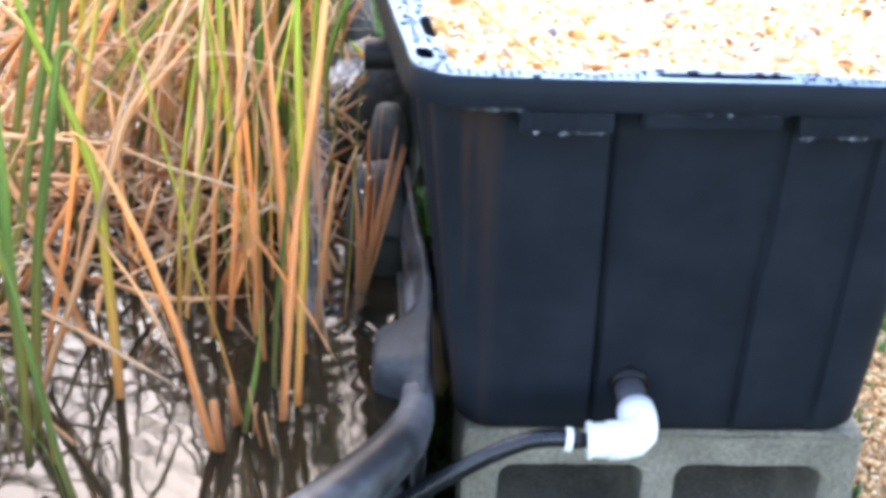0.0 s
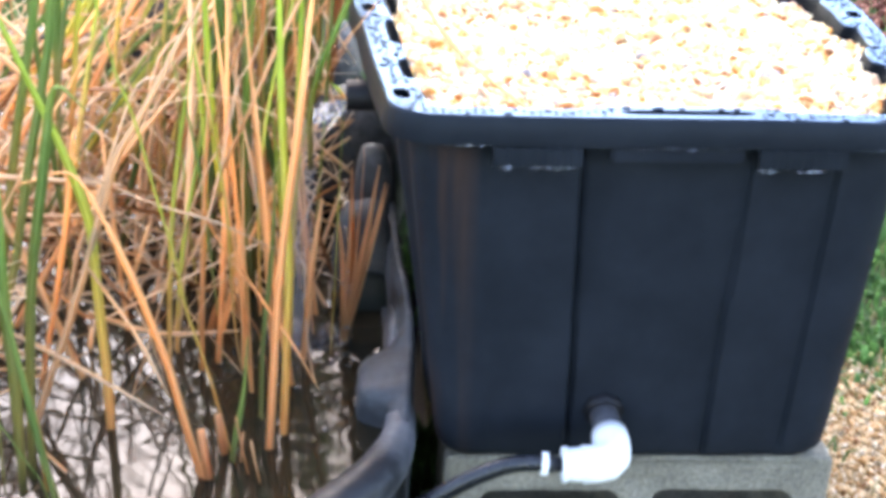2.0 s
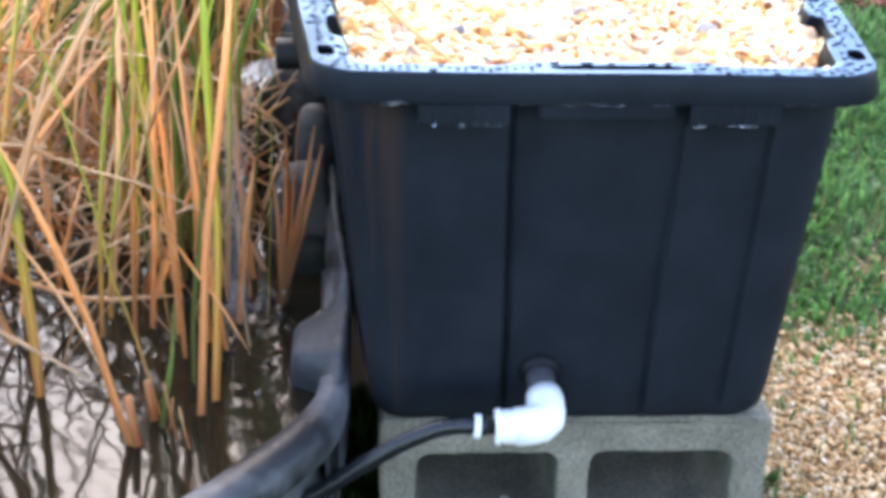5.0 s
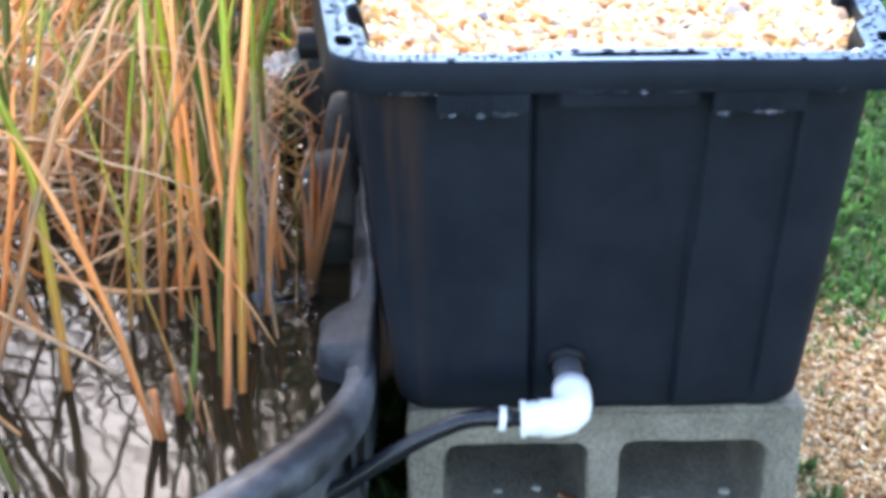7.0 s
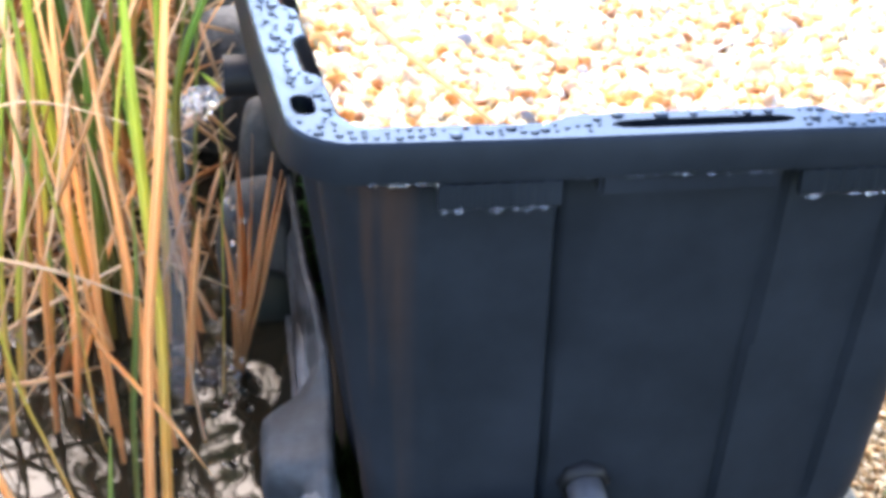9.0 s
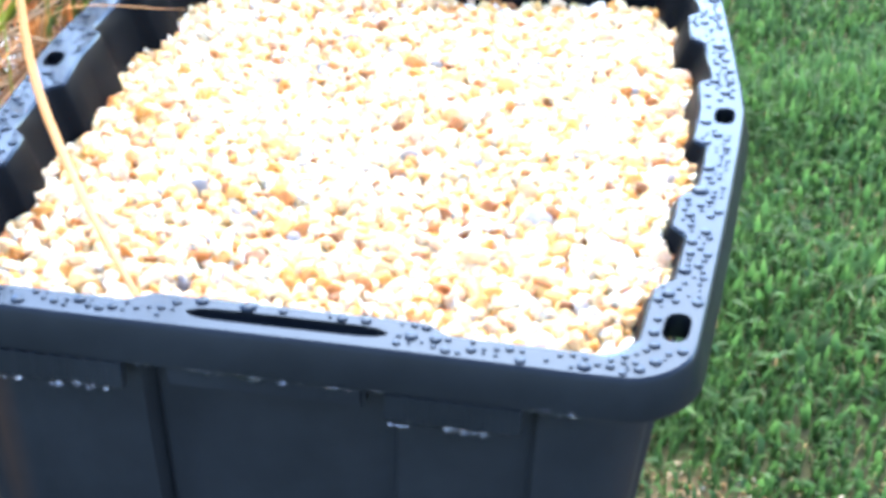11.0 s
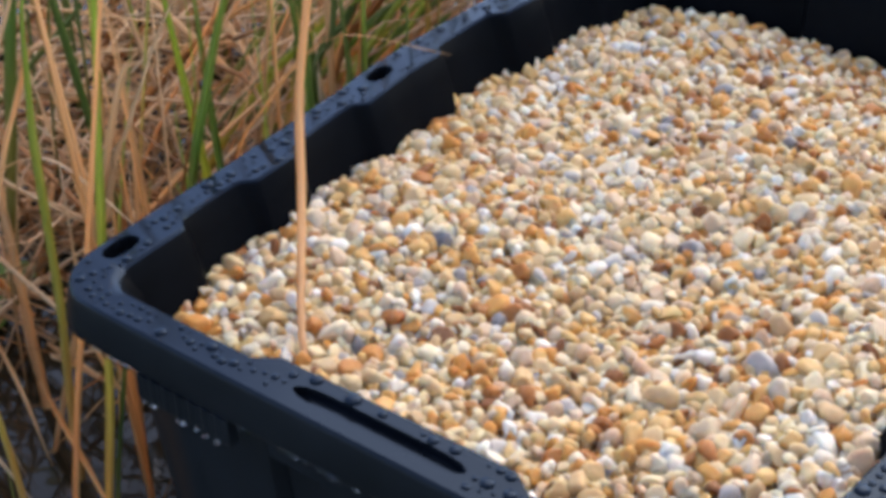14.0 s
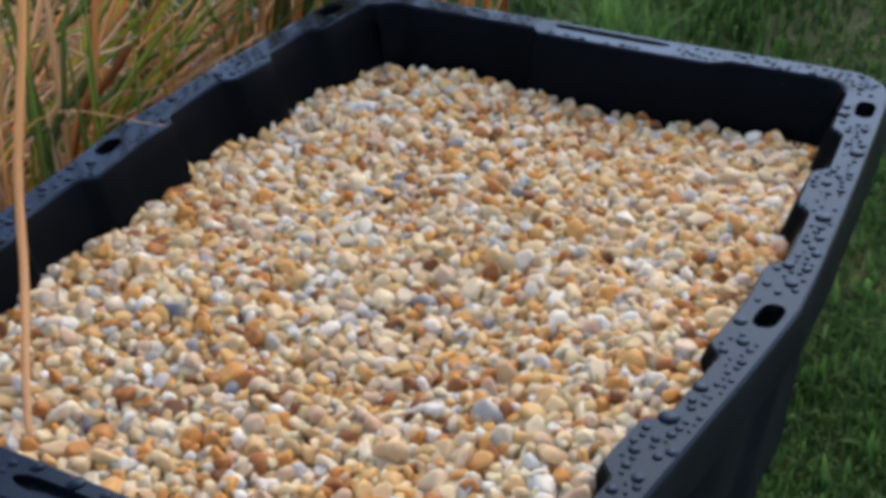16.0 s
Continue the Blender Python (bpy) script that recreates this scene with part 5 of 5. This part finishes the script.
# ---- lawn, pebbles on the ground, weeds ----
def grass_field(rng, n, lo, hi, height, width, masked=True):
    x, y = rng.uniform(lo[0], hi[0], n), rng.uniform(lo[1], hi[1], n)
    ok = pond_depth(x, y) < -0.04
    ok &= ~((np.abs(x) < 0.21) & (y > 0.02) & (y < 0.66))
    edge = np.minimum(np.minimum(x - lo[0], hi[0] - x), np.minimum(y - lo[1], hi[1] - y)) / (0.12 * min(hi[0] - lo[0], hi[1] - lo[1]))
    ok &= rng.uniform(0, 1, n) < edge + 0.12 * np.sin(x * 5) * np.cos(y * 4)
    if masked:
        ok &= rng.uniform(0, 1, n) > bare(x, y) * 0.97
    x, y = x[ok], y[ok]
    n = len(x)
    patch = 0.75 + 0.5 * np.sin(x * 6.1 + np.cos(y * 4.3) * 2) * np.cos(y * 5.7)
    h = height * rng.uniform(0.4, 1.1, n) * np.clip(patch, 0.45, 1.3)
    az, lean = rng.uniform(0, 2 * np.pi, n), rng.uniform(0.1, 1.1, n)
    dx, dy = np.cos(az), np.sin(az)
    sx, sy = -dy * width / 2, dx * width / 2
    base = np.stack([x, y, bank(x, y) - 0.012], -1)
    mid = base + np.stack([dx * h * np.sin(lean) * 0.4, dy * h * np.sin(lean) * 0.4, h * np.cos(lean * 0.5) * 0.6 + 0.012], -1)
    tip = base + np.stack([dx * h * np.sin(lean), dy * h * np.sin(lean), h * np.cos(lean) + 0.012], -1)
    s = np.stack([sx, sy, np.zeros(n)], -1) * rng.uniform(0.6, 1.3, (n, 1))
    v = np.stack([base - s, base + s, mid - s * 0.8, mid + s * 0.8, tip], 1).reshape(-1, 3)
    t = (np.array([[0, 1, 3], [0, 3, 2], [2, 3, 4]])[None] + (np.arange(n) * 5)[:, None, None]).reshape(-1, 3)
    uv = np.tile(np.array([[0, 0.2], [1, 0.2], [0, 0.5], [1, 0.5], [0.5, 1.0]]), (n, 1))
    return v, t, uv


def build_lawn():
    rng = np.random.default_rng(3)
    fields = [grass_field(rng, 50000, (0.1, -0.35), (1.75, 1.8), 0.05, 0.0055), grass_field(rng, 62000, (-0.6, 1.35), (2.4, 3.6), 0.065, 0.007),
              grass_field(rng, 19000, (-0.22, 0.6), (0.36, 1.75), 0.05, 0.004), grass_field(rng, 42000, (-2.6, 1.0), (-0.1, 3.4), 0.09, 0.006),
              grass_field(rng, 6000, (0.25, 0.35), (1.4, 1.8), 0.06, 0.012), grass_field(rng, 5000, (-0.36, 0.62), (-0.08, 1.5), 0.20, 0.006), grass_field(rng, 100000, (-5.0, -3.5), (5.0, 6.5), 0.07, 0.011)]
    vs, ts, us, o = [], [], [], 0
    for v, t, uv in fields:
        vs.append(v), ts.append(t + o), us.append(uv)
        o += len(v)
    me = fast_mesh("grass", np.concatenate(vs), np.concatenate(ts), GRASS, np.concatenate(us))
    tagged(new("grass", me), "short damp green lawn grass with thin patches", "grass", kind="stuff")
    v, t, uv = grass_field(rng, 9000, (0.2, -0.3), (2.0, 3.2), 0.04, 0.004)
    tagged(new("dry_grass", fast_mesh("dry_grass", v, t, STRAW, uv)), "dead straw-coloured blades scattered through the lawn", "grass", kind="stuff")
    x, y = rng.uniform(0.2, 1.2, 52000), rng.uniform(-0.25, 0.95, 52000)
    ok = rng.uniform(0.2, 1, 52000) < bare(x, y)
    ok &= ~((np.abs(x - 0.017) < 0.2) & (y > 0.02) & (y < 0.66))
    x, y = x[ok], y[ok]
    c = np.stack([x, y, rng.uniform(-0.001, 0.006, len(x))], -1)
    v, t = pebbles(rng, c, rng.uniform(0.0025, 0.0068, len(x)), 1, (0.35, 0.75))
    me = fast_mesh("ground_pebbles", v, t, CHIPS)
    tagged(new("ground_pebbles", me), "spilled tan pebbles and chips trodden into bare soil", "pebbles", kind="stuff")


build_lawn()


def build_mulch():
    rng = np.random.default_rng(17)
    x, y = rng.uniform(0.5, 2.1, 6500), rng.uniform(1.85, 3.0, 6500)
    ok = np.hypot((x - 1.3) / 0.72, (y - 2.42) / 0.48) < 1 + 0.1 * np.sin(x * 9 + y * 5) + rng.normal(0, 0.05, len(x))
    x, y = x[ok], y[ok]
    c = np.stack([x, y, rng.uniform(0.0, 0.03, len(x))], -1)
    v, t = pebbles(rng, c, rng.uniform(0.008, 0.022, len(x)), 1, (0.25, 0.5))
    tagged(new("bark_mulch", fast_mesh("bark_mulch", v, t, MULCH)), "reddish-brown bark mulch at the edge of the lawn", "mulch", kind="stuff")


build_mulch()
for sx, sy, dx, dz in ((-0.60, 2.09, 0.11, 0.10), (-0.31, 2.16, -0.07, 0.16), (-0.22, 2.3, -0.05, 0.13)):
    sz = float(bank(sx, sy))
    stalk = thing("dry_stalk", (sx, sy, sz), "thin dry brown stalk leaning in the grass", "stalk", "dry stalks in the grass")
    blade(stalk, [(sx, sy, sz - 0.02), (sx + dx * 0.4, sy + 0.01, sz + dz * 0.5), (sx + dx, sy, sz + dz)], 0.006, REED_BROWN, name="stem", n=6, tip=0.6)


def weed(at, label, n, spread, height, seed, leaf=(0.004, 0.009), material=None):
    """A low clump of small rounded leaves on short stems."""
    rng = random.Random(seed)
    w = thing("weed", at, label, "weed", "weeds by the block")
    verts, tris, uvs = [], [], []
    for i in range(n):
        az, r = rng.uniform(0, 6.28), rng.uniform(0, spread)
        b = Vector((math.cos(az) * r * 0.4, math.sin(az) * r * 0.4, -0.01))
        top = Vector((math.cos(az) * r, math.sin(az) * r, height * rng.uniform(0.3, 1.0)))
        v, f, uv = blade_arrays([b, (b + top) / 2 + Vector((0, 0, height * 0.2)), top], rng.uniform(*leaf), n=6, rnd=rng, tip=0.3)
        o = len(verts)
        verts += [tuple(q) for q in v]
        tris += [tuple(q + o for q in t) for t in f]
        uvs += uv
    material = material or WEED
    part("foliage", fast_mesh("foliage", verts, tris, material, uvs), material, w)


weed((-0.206, 0.12, 0.0), "mossy green weeds beside the concrete block", 220, 0.045, 0.03, 1)
weed((-0.206, 0.30, 0.0), "mossy green weeds beside the concrete block", 220, 0.04, 0.05, 2)
for mx, my, seed in ((-0.207, 0.08, 4), (-0.205, 0.0, 5), (-0.207, 0.15, 6), (-0.207, 0.24, 7), (-0.215, -0.07, 8), (-0.24, -0.12, 9), (-0.27, -0.17, 10)):
    weed((mx, my, 0.0), "dark mossy weeds between pond edge and block", 200, 0.05, 0.05, seed)
weed((0.262, 0.07, 0.0), "low broad-leaved green weed at the foot of the block", 46, 0.05, 0.03, 3, (0.007, 0.014), BROAD_WEED)
weed((0.245, 0.16, 0.0), "low broad-leaved green weed at the foot of the block", 30, 0.04, 0.022, 12, (0.006, 0.012), BROAD_WEED)


# ---- pond-side stones ----
def stone(at, size, label, seed, material=STONE, soft=0.34):
    """A squared-off, weathered lump: softer corners as soft grows."""
    base, tri = ico(3)
    p = np.array(base, float)
    p = np.sign(p) * np.abs(p) ** (0.35 + 1.2 * soft)
    p /= np.abs(p).max()
    verts = []
    for q in p:
        k = noise.noise_vector(Vector(q) * 1.6 + Vector((seed * 3.1, 0, 0))) * 0.10 + noise.noise_vector(Vector(q) * 5 + Vector((0, seed, 0))) * 0.03
        v = Vector(q) + k
        verts.append((v.x * size[0] / 2, v.y * size[1] / 2, (v.z + 1) * size[2] / 2))
    me = mesh_of("edging_stone", verts, [tuple(int(i) for i in f) for f in tri], material)
    ob = new("edging_stone", me)
    ob.location = at
    return tagged(ob, label, "stone", "stones at the pond edge")


stone((-0.284, 0.392, 0.02), (0.075, 0.07, 0.288), "squared grey stone standing in the pond edge", 2, ROCK, soft=0.12)
stone((-0.281, 0.345, 0.14), (0.072, 0.055, 0.095), "dark algae-covered lump at the waterline", 6, ALGAE, soft=0.3)
stone((-0.272, 0.49, 0.12), (0.056, 0.085, 0.232), "rounded pale grey rock beside the outlet pipe", 7, ROCK, soft=0.4)
stone((-0.30, 0.72, 0.1), (0.15, 0.15, 0.25), "rounded grey boulder on the bank beside the tote", 8)
stone((-0.67, 1.25, 0.12), (0.16, 0.13, 0.24), "pale grey boulder on the far bank", 3)
stone((-0.36, 1.02, 0.1), (0.13, 0.15, 0.26), "rounded grey boulder among the reeds", 4)


for cx, cy, cs in ((0.155, 0.102, 0.010), (0.065, 0.085, 0.012), (-0.094, 0.108, 0.008), (-0.052, 0.112, 0.009)):
    stone((cx, cy, 0.022), (cs * 1.3, cs, cs * 0.7), "small pale stone chip lying in the block's core", cx * 50, CHIP_STONE)


# ---- dead leaf in the block's core ----
bm = bmesh.new()
bmesh.ops.create_grid(bm, x_segments=8, y_segments=8, size=0.02)
for v in bm.verts:
    v.co.y *= 0.6
    if v.co.length > 0.017:
        v.co *= 0.8
    v.co.z = 0.008 + 0.010 * noise.noise(v.co * 90) + 0.012 * (v.co.x / 0.02) ** 2
r = bmesh.ops.solidify(bm, geom=bm.faces[:], thickness=0.0008)
me = bpy.data.meshes.new("dead_leaf")
bm.to_mesh(me)
bm.free()
me.materials.append(DEAD_LEAF)
leaf_ob = new("dead_leaf", me)
leaf_ob.matrix_world = pose(-0.025, 0.078, 0.023, 0, 0, 40)
tagged(leaf_ob, "curled brown dead leaf inside the block's core", "leaf")


# ---- water beads on the rim ----
def rim_sag(x, y):
    return 0.003 * noise.noise((x * 6, y * 6, 0.5)) - 0.08 * bow(y)


def build_drops():
    rng = np.random.default_rng(9)
    ring = contour(HALF, Y0, Y1, 0.045, list(np.linspace(-0.21, 0.21, 60)), list(np.linspace(0.03, 0.692, 94)))
    cs, ss = [], []
    for i in range(1700):
        x, y, nx, ny, side = ring[rng.integers(len(ring))]
        w = inner_width(x, y, side)
        d = rng.uniform(0.0115, w - 0.005)
        if side in ("left", "right") and any(abs(y - h) < 0.022 for h in HOLES_Y) and 0.009 < d < 0.032:
            continue
        if side in ("front", "back") and SLOT[side][0] - 0.007 < x < SLOT[side][1] + 0.007 and 0.009 < d < 0.032:
            continue
        r = float(np.clip(rng.lognormal(np.log(0.0025), 0.45), 0.0011, 0.0066))
        p = np.array([x - nx * d, y - ny * d])
        if any(np.hypot(*(p - q[:2])) < r + s + 0.0008 for q, s in zip(cs, ss)):
            continue
        sag = rim_sag(x, y)
        if side in ("left", "right"):
            sag = float(np.interp(y, SIDE_Y, [rim_sag(x, q) for q in SIDE_Y]))
        elif side in ("front", "back"):
            sag = float(np.interp(x, FRONT_X, [rim_sag(q, y) for q in FRONT_X]))
        cs.append(np.array([p[0], p[1], RIM_Z + sag + 0.0004]))
        ss.append(r)
    base, tri = ico(2)
    base = base * np.array([1, 1, 0.3])
    v = base[None] * np.array(ss)[:, None, None] + np.array(cs)[:, None]
    t = (tri[None] + (np.arange(len(cs)) * len(base))[:, None, None]).reshape(-1, 3)
    me = fast_mesh("water_drops", v.reshape(-1, 3), t, BEAD)
    tagged(new("water_drops", me), "beads of rain water standing on the black rim", "water drops", kind="stuff")


build_drops()


def build_hanging_drops():
    """Drips along the lower edge of the front rim and its latch tabs."""
    rng = np.random.default_rng(19)
    cs, ss = [], []
    for i in range(64):
        x = rng.uniform(-0.205, 0.205)
        tab = 0.079 < abs(x) < 0.158
        cs.append((x, Y0 - 0.0022 if tab else Y0 + 0.0005, (0.5245 if tab else 0.5435) + rng.uniform(-0.001, 0.001)))
        ss.append(float(rng.uniform(0.0010, 0.0024)) * (0.8 if tab else 1.0))
    base, tri = ico(2)
    v = base[None] * np.array(ss)[:, None, None] * np.array([1.15, 1, 0.9]) + np.array(cs)[:, None]
    t = (tri[None] + (np.arange(len(cs)) * len(base))[:, None, None]).reshape(-1, 3)
    tagged(new("water_drops", fast_mesh("water_drops", v.reshape(-1, 3), t, DROP)), "clear drips hanging along the rim's lower edge", "water drops", kind="stuff")


build_hanging_drops()


# ---- water falling from the outlet ----
fall = smooth_points([(-0.284, 0.225, 0.492), (-0.300, 0.225, 0.492), (-0.315, 0.225, 0.487), (-0.328, 0.224, 0.474), (-0.337, 0.226, 0.455), (-0.343, 0.225, 0.42), (-0.346, 0.224, 0.36), (-0.348, 0.226, 0.28), (-0.349, 0.224, 0.195)], 60)
fall_r = [0.007 + 0.006 * min(1.0, i / 26) + 0.0022 * noise.noise((i * 0.45, 0, 0)) for i in range(60)]
stream = thing("water_stream", (-0.296, 0.225, 0.492), "clear stream of water pouring from the outlet into the pond", "water")
fall = [p - Vector(stream.location) for p in fall]
part("arc", tube_mesh("arc", fall[:20], [r * 0.75 for r in fall_r[:20]], SPOUT, sides=20), SPOUT, stream, "glinting arc of clear water")
part("fall", tube_mesh("fall", fall[20:], fall_r[20:], POUR, sides=20), POUR, stream, "thin blurred veil of falling water")


def build_splash():
    """Drips off the pipe's underside and bubbles where the water lands."""
    rng = np.random.default_rng(31)
    cs, ss = [], []
    for i in range(28):
        z = 0.47 - 0.27 * rng.random()
        cs.append((-0.298 + rng.normal(0, 0.005), 0.225 + rng.normal(0, 0.006), z))
        ss.append(rng.uniform(0.0012, 0.0032))
    for i in range(26):  # the sparkling end of the arc
        cs.append((-0.318 + rng.normal(0, 0.008), 0.225 + rng.normal(0, 0.006), 0.485 + rng.normal(0, 0.006)))
        ss.append(rng.uniform(0.0015, 0.0045))
    for i in range(130):
        a, r = rng.uniform(0, 6.28), abs(rng.normal(0, 0.05))
        x, y = -0.335 + math.cos(a) * r, 0.235 + math.sin(a) * r
        if pond_depth(x, y) < 0.05:
            continue
        cs.append((x, y, WATER_Z + 0.001))
        ss.append(rng.uniform(0.002, 0.005))
    base, tri = ico(2)
    v = base[None] * np.array(ss)[:, None, None] * np.array([1, 1, 0.9]) + np.array(cs)[:, None]
    t = (tri[None] + (np.arange(len(cs)) * len(base))[:, None, None]).reshape(-1, 3)
    tagged(new("splash", fast_mesh("splash", v.reshape(-1, 3), t, DROP)), "glinting drips and bubbles under the outlet", "water drops", kind="stuff")


build_splash()


# ---- floating leaves ----
def pad(at, radius, turn):
    verts, faces = [(0, 0, 0.001)], []
    k = 22
    for ring_r, z in ((0.6, 0.002), (1.0, 0.0045), (0.99, 0.001)):
        for i in range(k + 1):
            a = radians(turn + 12 + (336 * i) / k)
            verts.append((math.cos(a) * radius * ring_r, math.sin(a) * radius * ring_r, z + 0.0015 * math.sin(a * 5)))
    for i in range(k):
        faces.append((0, 1 + i, 2 + i))
        for q in (0, 1):
            a = 1 + q * (k + 1) + i
            faces.append((a, a + k + 1, a + k + 2, a + 1))
    ob = new("lily_pad", mesh_of("lily_pad", verts, faces, PAD))
    ob.location = at
    return tagged(ob, "round green leaf floating on the pond", "leaf", "floating leaves")


pad((-0.80, 0.27, WATER_Z + 0.003), 0.04, 40)
pad((-0.76, 0.20, WATER_Z + 0.003), 0.034, 200)
